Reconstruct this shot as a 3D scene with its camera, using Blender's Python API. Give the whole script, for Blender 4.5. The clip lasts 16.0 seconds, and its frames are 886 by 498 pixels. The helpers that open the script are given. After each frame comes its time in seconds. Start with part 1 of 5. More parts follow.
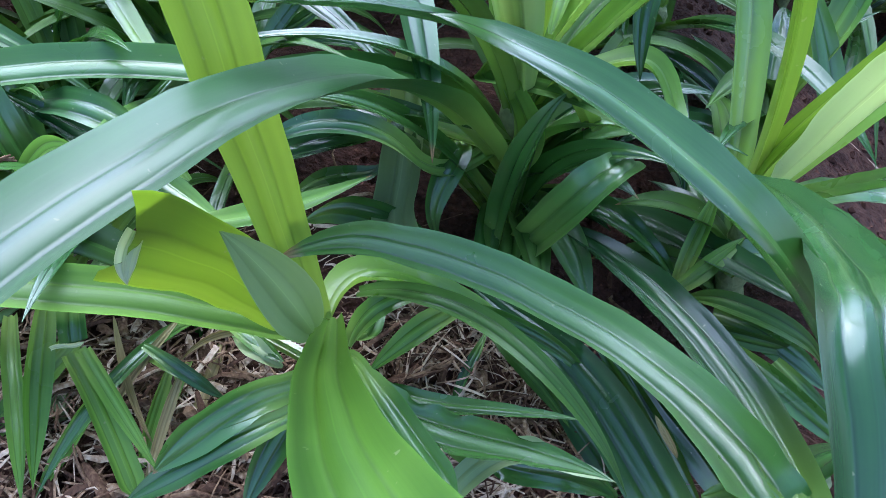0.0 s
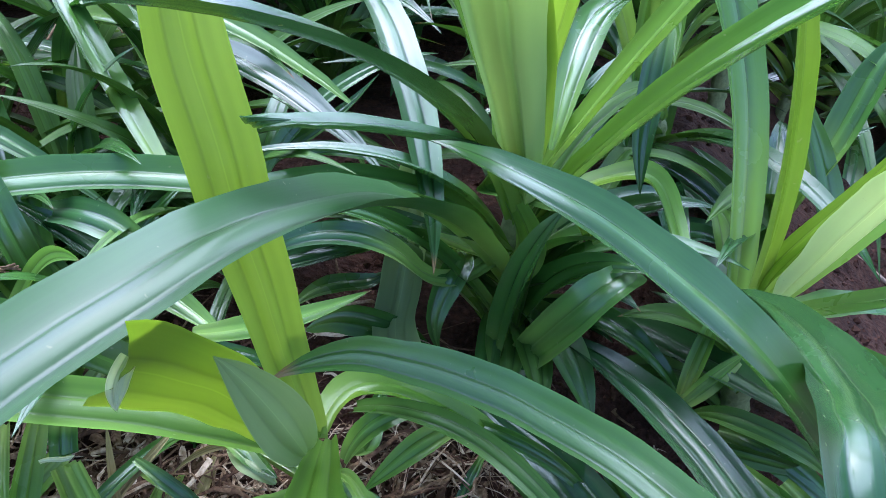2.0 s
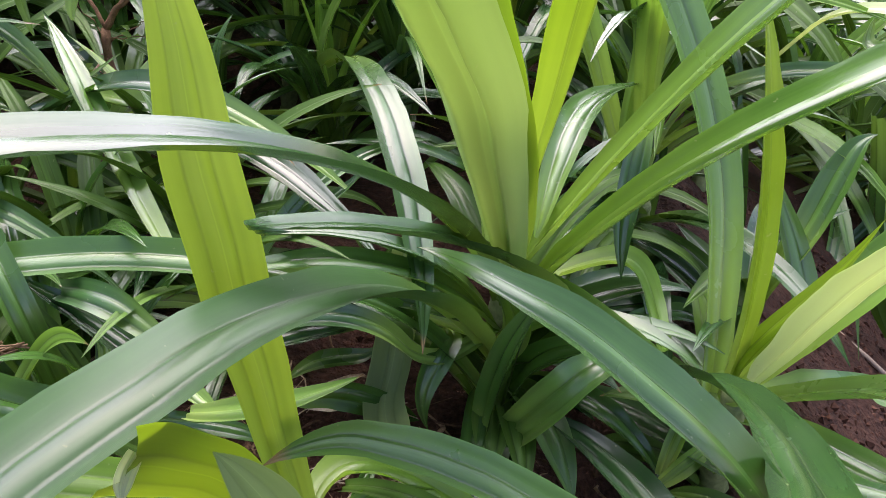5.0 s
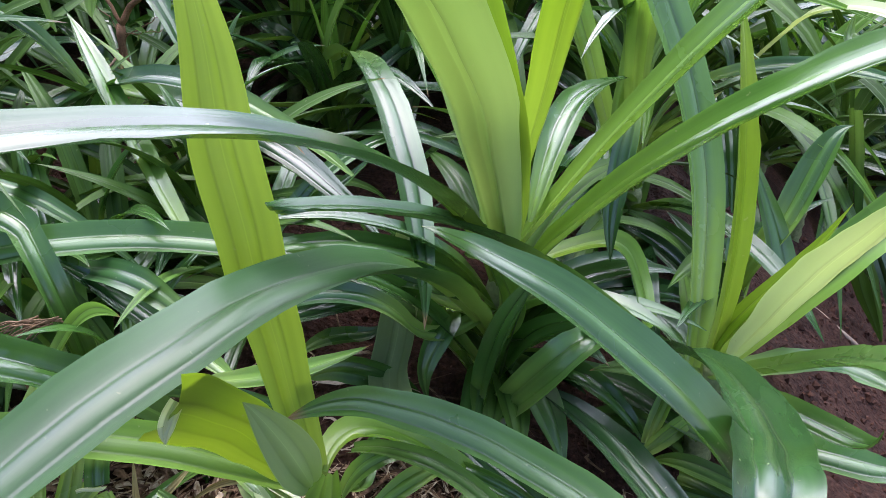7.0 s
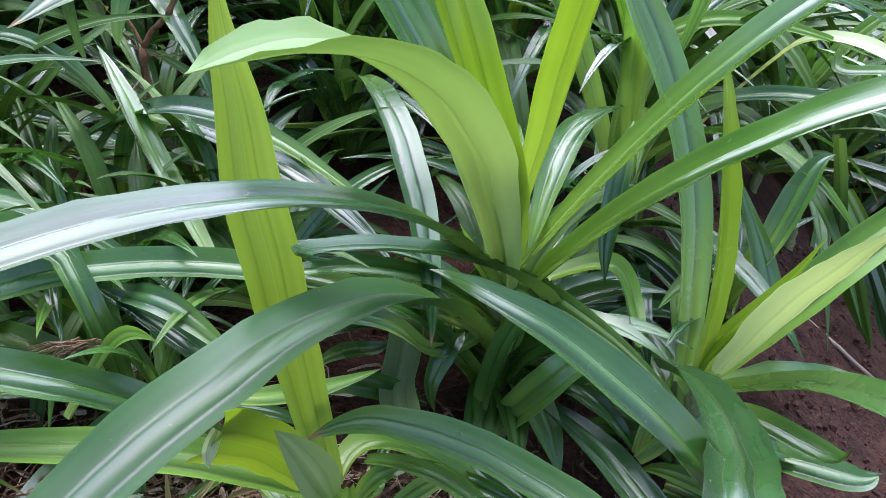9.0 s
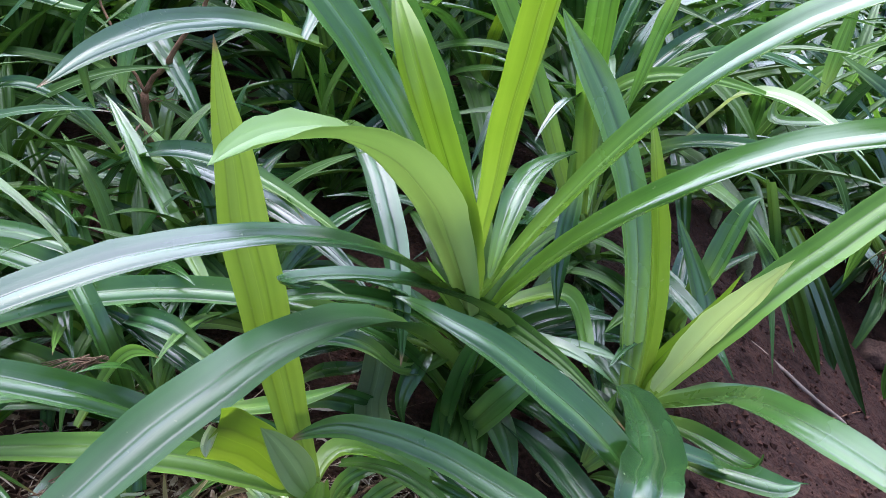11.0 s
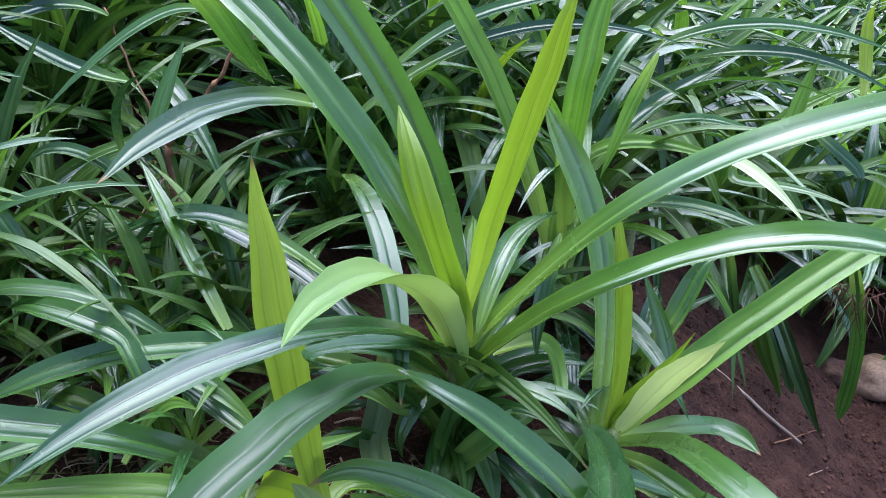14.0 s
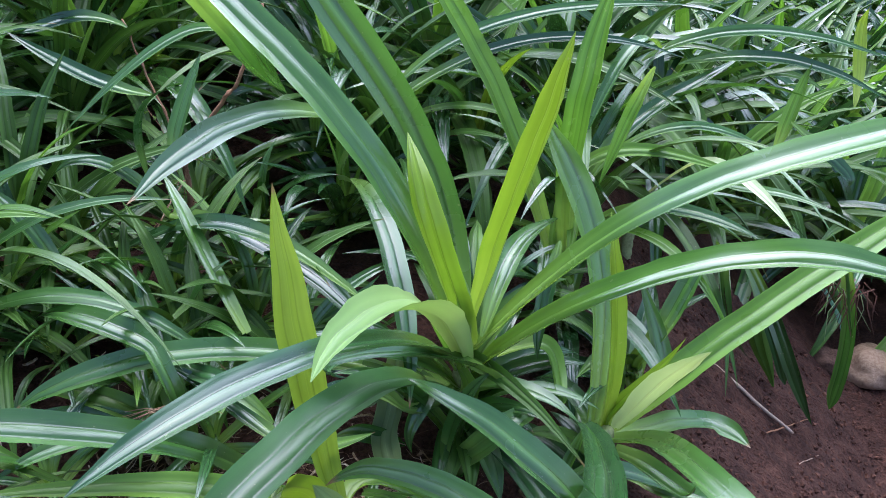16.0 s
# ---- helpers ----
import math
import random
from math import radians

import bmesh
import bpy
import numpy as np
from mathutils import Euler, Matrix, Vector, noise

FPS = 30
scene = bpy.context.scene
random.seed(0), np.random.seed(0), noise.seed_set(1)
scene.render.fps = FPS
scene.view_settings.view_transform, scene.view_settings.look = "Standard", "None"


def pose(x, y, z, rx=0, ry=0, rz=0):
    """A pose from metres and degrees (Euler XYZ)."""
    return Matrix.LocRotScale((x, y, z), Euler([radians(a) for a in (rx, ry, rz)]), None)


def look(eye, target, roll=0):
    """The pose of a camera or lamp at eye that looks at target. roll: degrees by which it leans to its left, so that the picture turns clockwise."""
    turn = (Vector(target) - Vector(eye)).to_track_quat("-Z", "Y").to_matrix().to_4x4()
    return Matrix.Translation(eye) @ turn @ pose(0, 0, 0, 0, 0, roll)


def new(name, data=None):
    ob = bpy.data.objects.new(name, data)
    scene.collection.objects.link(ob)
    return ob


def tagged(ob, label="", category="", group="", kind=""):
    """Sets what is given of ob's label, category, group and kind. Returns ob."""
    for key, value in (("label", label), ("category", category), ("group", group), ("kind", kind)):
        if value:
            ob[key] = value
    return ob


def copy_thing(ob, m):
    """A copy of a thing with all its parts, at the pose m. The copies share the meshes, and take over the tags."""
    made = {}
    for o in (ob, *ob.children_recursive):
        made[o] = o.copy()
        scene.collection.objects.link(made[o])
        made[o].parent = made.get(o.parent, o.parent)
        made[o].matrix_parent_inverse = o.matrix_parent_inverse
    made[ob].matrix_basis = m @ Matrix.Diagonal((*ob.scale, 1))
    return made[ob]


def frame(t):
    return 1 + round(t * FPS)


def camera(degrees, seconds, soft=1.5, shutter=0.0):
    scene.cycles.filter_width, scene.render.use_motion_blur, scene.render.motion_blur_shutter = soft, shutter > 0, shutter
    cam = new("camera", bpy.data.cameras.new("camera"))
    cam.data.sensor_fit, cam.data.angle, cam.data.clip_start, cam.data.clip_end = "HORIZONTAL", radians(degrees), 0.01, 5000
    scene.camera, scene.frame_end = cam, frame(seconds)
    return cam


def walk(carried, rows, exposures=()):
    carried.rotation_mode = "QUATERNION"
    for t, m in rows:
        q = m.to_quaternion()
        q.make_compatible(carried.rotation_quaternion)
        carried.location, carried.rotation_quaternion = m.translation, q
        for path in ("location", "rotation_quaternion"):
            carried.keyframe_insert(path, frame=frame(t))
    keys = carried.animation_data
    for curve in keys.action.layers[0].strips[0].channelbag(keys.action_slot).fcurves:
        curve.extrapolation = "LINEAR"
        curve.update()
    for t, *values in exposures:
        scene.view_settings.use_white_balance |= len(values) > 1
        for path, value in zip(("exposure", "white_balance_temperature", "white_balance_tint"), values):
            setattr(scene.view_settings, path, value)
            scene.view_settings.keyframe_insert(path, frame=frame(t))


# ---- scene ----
cam = camera(58.9, 16.0, soft=0.5)
PATH = [
    (0, (0.054, 0.066, 0.644), (-0.014, 1.518, -0.73), -1.5),
    (0.5, (0.055, 0.068, 0.645), (-0.016, 1.556, -0.69), -1.4),
    (1, (0.056, 0.072, 0.648), (-0.02, 1.602, -0.638), -1.3),
    (1.5, (0.058, 0.074, 0.652), (-0.024, 1.643, -0.586), -1.2),
    (2, (0.059, 0.077, 0.656), (-0.028, 1.682, -0.534), -1.0),
    (2.5, (0.061, 0.078, 0.664), (-0.032, 1.714, -0.484), -1.0),
    (3, (0.062, 0.077, 0.67), (-0.033, 1.742, -0.434), -0.7),
    (3.5, (0.061, 0.075, 0.678), (-0.026, 1.755, -0.404), -0.1),
    (4, (0.061, 0.069, 0.684), (-0.017, 1.759, -0.382), 0.3),
    (6.3, (0.074, 0.031, 0.719), (-0.006, 1.701, -0.378), 0.1),
    (6.5, (0.069, 0.018, 0.718), (-0.005, 1.696, -0.368), 0.3),
    (7, (0.069, 0.008, 0.726), (-0.011, 1.679, -0.37), 0.2),
    (7.5, (0.068, -0.001, 0.74), (-0.016, 1.661, -0.369), 0.1),
    (8, (0.064, -0.007, 0.757), (-0.02, 1.649, -0.361), 0.3),
    (8.5, (0.067, -0.013, 0.778), (-0.024, 1.639, -0.345), 0.3),
    (9, (0.069, -0.026, 0.796), (-0.022, 1.63, -0.321), 0.3),
    (9.2, (0.07, -0.034, 0.811), (-0.023, 1.619, -0.311), 0.1),
    (11.3, (0.101, -0.134, 0.882), (0.045, 1.568, -0.167), 1.5),
    (11.5, (0.099, -0.139, 0.898), (0.048, 1.562, -0.153), 1.6),
    (12, (0.105, -0.156, 0.927), (0.05, 1.549, -0.118), 1.8),
    (12.5, (0.11, -0.169, 0.959), (0.05, 1.535, -0.086), 1.8),
    (13, (0.107, -0.181, 0.985), (0.053, 1.522, -0.063), 1.9),
    (13.5, (0.102, -0.193, 1.011), (0.054, 1.503, -0.047), 2.0),
    (14, (0.096, -0.205, 1.04), (0.053, 1.48, -0.037), 2.1),
    (14.5, (0.092, -0.215, 1.061), (0.051, 1.462, -0.028), 2.1),
    (15, (0.089, -0.221, 1.083), (0.049, 1.446, -0.021), 2.1),
    (15.5, (0.089, -0.226, 1.112), (0.045, 1.428, -0.012), 1.9),
    (16, (0.092, -0.238, 1.121), (0.041, 1.415, -0.003), 1.8),
]
EXPOSURES = [(0.0, 2.45, 5450, 22), (2.3, 2.4, 5600, 22), (3.1, 2.35, 7000, 29), (3.4, 2.34, 7500, 31), (4.0, 2.32, 7500, 31), (6.5, 2.26, 6640, 28), (9.0, 2.22, 6230, 27), (12.0, 2.14, 5930, 27), (16.0, 2.14, 5970, 26)]
walk(cam, [(t, look(eye, target, roll)) for t, eye, target, roll in PATH], EXPOSURES)

# ---- daylight: a bright overcast sky ----
SUN_ELEVATION, SUN_AZIMUTH = 54.0, 352.0
world = bpy.data.worlds.new("overcast_sky")
scene.world = world
world.use_nodes = True
wn = world.node_tree
sky = wn.nodes.new("ShaderNodeTexSky")
sky.sky_type, sky.sun_disc = "NISHITA", False
sky.sun_elevation, sky.sun_rotation = radians(SUN_ELEVATION), radians(SUN_AZIMUTH)
sky.air_density, sky.dust_density, sky.ozone_density = 1.0, 2.0, 1.0
wn.links.new(sky.outputs["Color"], wn.nodes["Background"].inputs["Color"])
wn.nodes["Background"].inputs["Strength"].default_value = 0.088

sun = new("sun", bpy.data.lights.new("sun", "SUN"))
sun.data.energy, sun.data.angle, sun.data.color = 1.86, radians(82), (0.86, 0.945, 1.0)
az, el = radians(SUN_AZIMUTH), radians(SUN_ELEVATION)
sun.matrix_world = look((0, 0, 5), (-5 * math.sin(az) * math.cos(el), -5 * math.cos(az) * math.cos(el), 5 - 5 * math.sin(el)))


# ---- materials ----
def nodes_of(name):
    m = bpy.data.materials.new(name)
    m.use_nodes = True
    return m, m.node_tree.nodes, m.node_tree.links, m.node_tree.nodes["Principled BSDF"]


def ramp(nodes, stops):
    r = nodes.new("ShaderNodeValToRGB")
    while len(r.color_ramp.elements) < len(stops):
        r.color_ramp.elements.new(0.5)
    for e, (p, c) in zip(r.color_ramp.elements, stops):
        e.position, e.color = p, (*c, 1)
    return r


def leaf_material(name, dark, light, rough=0.3, through_light=0.25, crease=0.55, gloss=0.18, foot=(0.30, 0.44, 0.10), foot_share=0.6, foot_reach=0.4, relief=0.1, shine=0.45, stripes=1.0):
    """Blade of a strap leaf: fine veins along it, paler bands, blotches, a dull underside sheen and a little light let through."""
    m, n, l, bsdf = nodes_of(name)
    uv = n.new("ShaderNodeUVMap")
    uv.uv_map = "blade"
    sep = n.new("ShaderNodeSeparateXYZ")
    l.new(uv.outputs["UV"], sep.inputs[0])
    info = n.new("ShaderNodeObjectInfo")
    # veins: noise stretched along the blade
    stretch = n.new("ShaderNodeVectorMath")
    stretch.operation = "MULTIPLY"
    stretch.inputs[1].default_value = (1.2, 22, 1)
    l.new(uv.outputs["UV"], stretch.inputs[0])
    shift = n.new("ShaderNodeVectorMath")
    shift.operation = "ADD"
    l.new(stretch.outputs[0], shift.inputs[0])
    l.new(info.outputs["Random"], shift.inputs[1])
    veins = n.new("ShaderNodeTexNoise")
    veins.inputs["Scale"].default_value = 1.6
    veins.inputs["Detail"].default_value = 5
    l.new(shift.outputs[0], veins.inputs["Vector"])
    geo = n.new("ShaderNodeNewGeometry")
    blotch = n.new("ShaderNodeTexNoise")
    blotch.inputs["Scale"].default_value = 13
    blotch.inputs["Detail"].default_value = 4
    l.new(geo.outputs["Position"], blotch.inputs["Vector"])
    # broad soft bands, a few across the blade
    wide = n.new("ShaderNodeVectorMath")
    wide.operation = "MULTIPLY"
    wide.inputs[1].default_value = (0.12, 2.7, 1)
    l.new(uv.outputs["UV"], wide.inputs[0])
    wide_shift = n.new("ShaderNodeVectorMath")
    wide_shift.operation = "MULTIPLY_ADD"
    wide_shift.inputs[1].default_value = (9, 31, 17)
    l.new(info.outputs["Random"], wide_shift.inputs[0])
    l.new(wide.outputs[0], wide_shift.inputs[2])
    band = n.new("ShaderNodeTexNoise")
    band.inputs["Scale"].default_value, band.inputs["Detail"].default_value = 1.5, 1
    l.new(wide_shift.outputs[0], band.inputs["Vector"])
    both = n.new("ShaderNodeMath")
    both.operation = "MULTIPLY_ADD"
    both.inputs[1].default_value = 1.3 * stripes
    l.new(band.outputs["Fac"], both.inputs[0])
    fine = n.new("ShaderNodeMath")
    fine.operation = "MULTIPLY_ADD"
    fine.inputs[1].default_value, fine.inputs[2].default_value = 0.45, 0.275
    l.new(veins.outputs["Fac"], fine.inputs[0])
    l.new(fine.outputs[0], both.inputs[2])
    mixf = n.new("ShaderNodeMath")
    mixf.operation = "MULTIPLY_ADD"
    mixf.inputs[1].default_value = 0.27
    l.new(both.outputs[0], mixf.inputs[0])
    half = n.new("ShaderNodeMath")
    half.operation = "MULTIPLY_ADD"
    half.inputs[1].default_value, half.inputs[2].default_value = 0.35, 0.02 + 0.175 * (1 - stripes)
    l.new(blotch.outputs["Fac"], half.inputs[0])
    l.new(half.outputs[0], mixf.inputs[2])
    rnd = n.new("ShaderNodeMath")
    rnd.operation = "MULTIPLY_ADD"
    rnd.inputs[1].default_value, rnd.inputs[2].default_value = 0.3, -0.13
    l.new(info.outputs["Random"], rnd.inputs[0])
    tot = n.new("ShaderNodeMath")
    tot.operation = "ADD"
    l.new(mixf.outputs[0], tot.inputs[0])
    l.new(rnd.outputs[0], tot.inputs[1])
    col = ramp(n, [(0.25, dark), (0.78, light)])
    l.new(tot.outputs[0], col.inputs[0])
    # the two folds of the blade are darker, the midrib and the margins paler
    bands = n.new("ShaderNodeValToRGB")
    stops = [(0.0, 1.25), (0.03, 1.0), (0.27, 1.0), (0.31, crease), (0.34, 1.0), (0.485, 1.05), (0.5, 1.25), (0.515, 1.05), (0.66, 1.0), (0.69, crease), (0.73, 1.0), (0.97, 1.0), (1.0, 1.25)]
    while len(bands.color_ramp.elements) < len(stops):
        bands.color_ramp.elements.new(0.5)
    for e, (p, v) in zip(bands.color_ramp.elements, stops):
        e.position, e.color = p, (v / 1.3, v / 1.3, v / 1.3, 1)
    l.new(sep.outputs["Y"], bands.inputs[0])
    mul = n.new("ShaderNodeVectorMath")
    mul.operation = "MULTIPLY"
    l.new(col.outputs[0], mul.inputs[0])
    l.new(bands.outputs[0], mul.inputs[1])
    up = n.new("ShaderNodeVectorMath")
    up.operation = "SCALE"
    up.inputs["Scale"].default_value = 1.3
    l.new(mul.outputs[0], up.inputs[0])
    # tiny pale scars and specks
    specks = n.new("ShaderNodeTexNoise")
    specks.inputs["Scale"].default_value = 150
    l.new(geo.outputs["Position"], specks.inputs["Vector"])
    sr = ramp(n, [(0.72, (0, 0, 0)), (0.78, (1, 1, 1))])
    l.new(specks.outputs["Fac"], sr.inputs[0])
    sm = n.new("ShaderNodeMix")
    sm.data_type = "RGBA"
    sm.inputs["B"].default_value = (0.3, 0.34, 0.18, 1)
    sf = n.new("ShaderNodeMath")
    sf.operation = "MULTIPLY"
    sf.inputs[1].default_value = 0.45
    l.new(sr.outputs[0], sf.inputs[0])
    l.new(sf.outputs[0], sm.inputs["Factor"])
    at = n.new("ShaderNodeAttribute")
    at.attribute_name = "along"
    fall = n.new("ShaderNodeMapRange")
    fall.interpolation_type = "SMOOTHSTEP"
    fall.inputs["From Min"].default_value, fall.inputs["From Max"].default_value = 0.0, foot_reach
    fall.inputs["To Min"].default_value, fall.inputs["To Max"].default_value = foot_share, 0.0
    l.new(at.outputs["Fac"], fall.inputs["Value"])
    young = n.new("ShaderNodeMix")
    young.data_type = "RGBA"
    young.inputs["B"].default_value = (*foot, 1)
    l.new(fall.outputs[0], young.inputs["Factor"])
    l.new(up.outputs[0], young.inputs["A"])
    soft = n.new("ShaderNodeMapRange")
    soft.inputs["From Min"].default_value, soft.inputs["From Max"].default_value = 0.32, 0.68
    soft.inputs["To Min"].default_value, soft.inputs["To Max"].default_value = 1 - 0.2 * stripes, 1 + 0.16 * stripes
    l.new(band.outputs["Fac"], soft.inputs["Value"])
    banded = n.new("ShaderNodeVectorMath")
    banded.operation = "SCALE"
    l.new(young.outputs["Result"], banded.inputs[0])
    l.new(soft.outputs[0], banded.inputs["Scale"])
    l.new(banded.outputs[0], sm.inputs["A"])
    # dried brown tip on some leaves
    tipf = n.new("ShaderNodeMapRange")
    tipf.interpolation_type = "SMOOTHSTEP"
    tipf.inputs["From Min"].default_value, tipf.inputs["From Max"].default_value = 0.975, 1.0
    ragn = n.new("ShaderNodeMath")
    ragn.operation = "MULTIPLY_ADD"
    ragn.inputs[1].default_value = 0.03
    l.new(veins.outputs["Fac"], ragn.inputs[0])
    l.new(at.outputs["Fac"], ragn.inputs[2])
    l.new(ragn.outputs[0], tipf.inputs["Value"])
    some = n.new("ShaderNodeMath")
    some.operation = "GREATER_THAN"
    some.inputs[1].default_value = 0.82
    l.new(info.outputs["Random"], some.inputs[0])
    tipm = n.new("ShaderNodeMath")
    tipm.operation = "MULTIPLY"
    l.new(tipf.outputs[0], tipm.inputs[0])
    l.new(some.outputs[0], tipm.inputs[1])
    dry = n.new("ShaderNodeMix")
    dry.data_type = "RGBA"
    dry.inputs["B"].default_value = (0.27, 0.17, 0.07, 1)
    l.new(tipm.outputs[0], dry.inputs["Factor"])
    l.new(sm.outputs["Result"], dry.inputs["A"])
    l.new(dry.outputs["Result"], bsdf.inputs["Base Color"])
    rr = n.new("ShaderNodeMath")
    rr.operation = "MULTIPLY_ADD"
    rr.inputs[1].default_value, rr.inputs[2].default_value = 0.22, rough - 0.13
    l.new(blotch.outputs["Fac"], rr.inputs[0])
    worn = n.new("ShaderNodeMath")
    worn.operation = "MULTIPLY_ADD"
    worn.inputs[1].default_value = 0.14
    l.new(info.outputs["Random"], worn.inputs[0])
    l.new(rr.outputs[0], worn.inputs[2])
    l.new(worn.outputs[0], bsdf.inputs["Roughness"])
    bsdf.inputs["Specular IOR Level"].default_value = shine
    # faint blue put into the reflections, for a bluer sky sheen
    bsdf.inputs["Specular Tint"].default_value = (0.9, 0.96, 0.97, 1)
    bsdf.inputs["Coat Weight"].default_value, bsdf.inputs["Coat Roughness"].default_value = gloss, 0.2
    bump = n.new("ShaderNodeBump")
    bump.inputs["Strength"].default_value, bump.inputs["Distance"].default_value = 0.5, 0.0022 * relief
    ribs = n.new("ShaderNodeMath")
    ribs.operation = "MULTIPLY_ADD"
    ribs.inputs[1].default_value = 6.0
    l.new(band.outputs["Fac"], ribs.inputs[0])
    l.new(fine.outputs[0], ribs.inputs[2])
    l.new(ribs.outputs[0], bump.inputs["Height"])
    l.new(bump.outputs[0], bsdf.inputs["Normal"])
    tr = n.new("ShaderNodeBsdfTranslucent")
    warm = n.new("ShaderNodeVectorMath")
    warm.operation = "MULTIPLY"
    warm.inputs[1].default_value = (1.15, 1.2, 0.55)
    l.new(dry.outputs["Result"], warm.inputs[0])
    l.new(warm.outputs[0], tr.inputs["Color"])
    mix = n.new("ShaderNodeMixShader")
    mix.inputs[0].default_value = through_light
    l.new(bsdf.outputs[0], mix.inputs[1])
    l.new(tr.outputs[0], mix.inputs[2])
    l.new(mix.outputs[0], n["Material Output"].inputs["Surface"])
    return m


def rough_material(name, stops, scale, rough=0.9, bump=0.5, distance=0.004, fine=8.0, islands=0.34):
    m, n, l, bsdf = nodes_of(name)
    geo = n.new("ShaderNodeNewGeometry")
    big = n.new("ShaderNodeTexNoise")
    big.inputs["Scale"].default_value, big.inputs["Detail"].default_value = scale, 9
    l.new(geo.outputs["Position"], big.inputs["Vector"])
    small = n.new("ShaderNodeTexNoise")
    small.inputs["Scale"].default_value, small.inputs["Detail"].default_value = scale * fine, 6
    l.new(geo.outputs["Position"], small.inputs["Vector"])
    isl = n.new("ShaderNodeMath")
    isl.operation = "MULTIPLY_ADD"
    isl.inputs[1].default_value, isl.inputs[2].default_value = islands, -0.35 * islands
    l.new(geo.outputs["Random Per Island"], isl.inputs[0])
    add = n.new("ShaderNodeMath")
    add.operation = "MULTIPLY_ADD"
    add.inputs[1].default_value = 0.5
    l.new(small.outputs["Fac"], add.inputs[0])
    hb = n.new("ShaderNodeMath")
    hb.operation = "MULTIPLY_ADD"
    hb.inputs[1].default_value = 0.5
    l.new(big.outputs["Fac"], hb.inputs[0])
    l.new(isl.outputs[0], hb.inputs[2])
    l.new(hb.outputs[0], add.inputs[2])
    col = ramp(n, stops)
    l.new(add.outputs[0], col.inputs[0])
    l.new(col.outputs[0], bsdf.inputs["Base Color"])
    bsdf.inputs["Roughness"].default_value = rough
    bsdf.inputs["Specular IOR Level"].default_value = 0.2
    b = n.new("ShaderNodeBump")
    b.inputs["Strength"].default_value, b.inputs["Distance"].default_value = bump, distance
    l.new(small.outputs["Fac"], b.inputs["Height"])
    l.new(b.outputs[0], bsdf.inputs["Normal"])
    return m


LEAF = {
    "dark": leaf_material("dark_leaf", (0.010, 0.044, 0.013), (0.042, 0.124, 0.032), 0.20, 0.10, 0.6, 0.06, (0.20, 0.35, 0.065), 0.9, 0.4, relief=0.16, shine=0.7),
    "soft": leaf_material("soft_sheen_leaf", (0.010, 0.044, 0.013), (0.042, 0.124, 0.032), 0.3, 0.12, 0.6, 0.03, (0.20, 0.35, 0.065), 0.9, 0.4, relief=0.17, shine=0.52),
    # deep: duller copy of the dark leaf, partly standing in for shade
    "deep": leaf_material("shade_matt_leaf", (0.023, 0.068, 0.011), (0.084, 0.185, 0.029), 0.36, 0.10, 0.6, 0.05, (0.14, 0.26, 0.05), 0.4, relief=0.2, shine=0.24),
    "green": leaf_material("green_leaf", (0.028, 0.100, 0.018), (0.085, 0.215, 0.042), 0.20, 0.25, 0.62, 0.16, (0.22, 0.37, 0.08), 0.9, 0.36, relief=0.18, shine=0.9),
    "fresh": leaf_material("fresh_leaf", (0.070, 0.19, 0.022), (0.19, 0.37, 0.065), 0.27, 0.4, 0.7, 0.06, (0.33, 0.48, 0.12), 0.8, relief=0.2),
    "crown": leaf_material("crown_leaf", (0.045, 0.145, 0.021), (0.145, 0.30, 0.06), 0.19, 0.22, 0.7, 0.4, (0.26, 0.42, 0.07), 0.85, 0.4, relief=0.2, shine=0.9),
    "heart": leaf_material("heart_leaf", (0.12, 0.25, 0.06), (0.20, 0.34, 0.11), 0.4, 0.24, 0.6, 0.03, (0.36, 0.50, 0.18), 0.9, 0.8, relief=0.15, shine=0.3),
    "broad": leaf_material("broad_leaf", (0.025, 0.088, 0.008), (0.112, 0.235, 0.019), 0.42, 0.2, 0.75, 0.05, (0.18, 0.32, 0.026), 0.3),
    # grey: dull undersides; on one hanging blade it stands for sky sheen
    "grey": leaf_material("dull_leaf", (0.21, 0.31, 0.12), (0.31, 0.41, 0.18), 0.5, 0.32, 0.9, 0.0, (0.2, 0.33, 0.1), 0.4, stripes=0.4),
    "lime": leaf_material("lime_leaf", (0.15, 0.275, 0.014), (0.28, 0.40, 0.045), 0.36, 0.3, 0.75, 0.06, (0.36, 0.48, 0.12), 0.5, stripes=0.7),
    "yellow": leaf_material("yellow_leaf", (0.19, 0.31, 0.014), (0.28, 0.41, 0.03), 0.42, 0.3, 0.85, 0.06, (0.26, 0.41, 0.04), 0.4, stripes=0.6),
    "bleached": leaf_material("bleached_leaf", (0.62, 0.68, 0.45), (0.8, 0.84, 0.68), 0.5, 0.55, 0.95, 0.0, (0.7, 0.76, 0.5), 0.3),
    "straw": leaf_material("straw_leaf", (0.20, 0.15, 0.06), (0.48, 0.40, 0.20), 0.55, 0.3, 0.8, 0.0, (0.42, 0.40, 0.16), 0.4),
    "pale": leaf_material("pale_leaf", (0.40, 0.52, 0.23), (0.54, 0.65, 0.38), 0.42, 0.25, 0.88, 0.05, (0.56, 0.66, 0.34), 0.5, stripes=0.35),
}
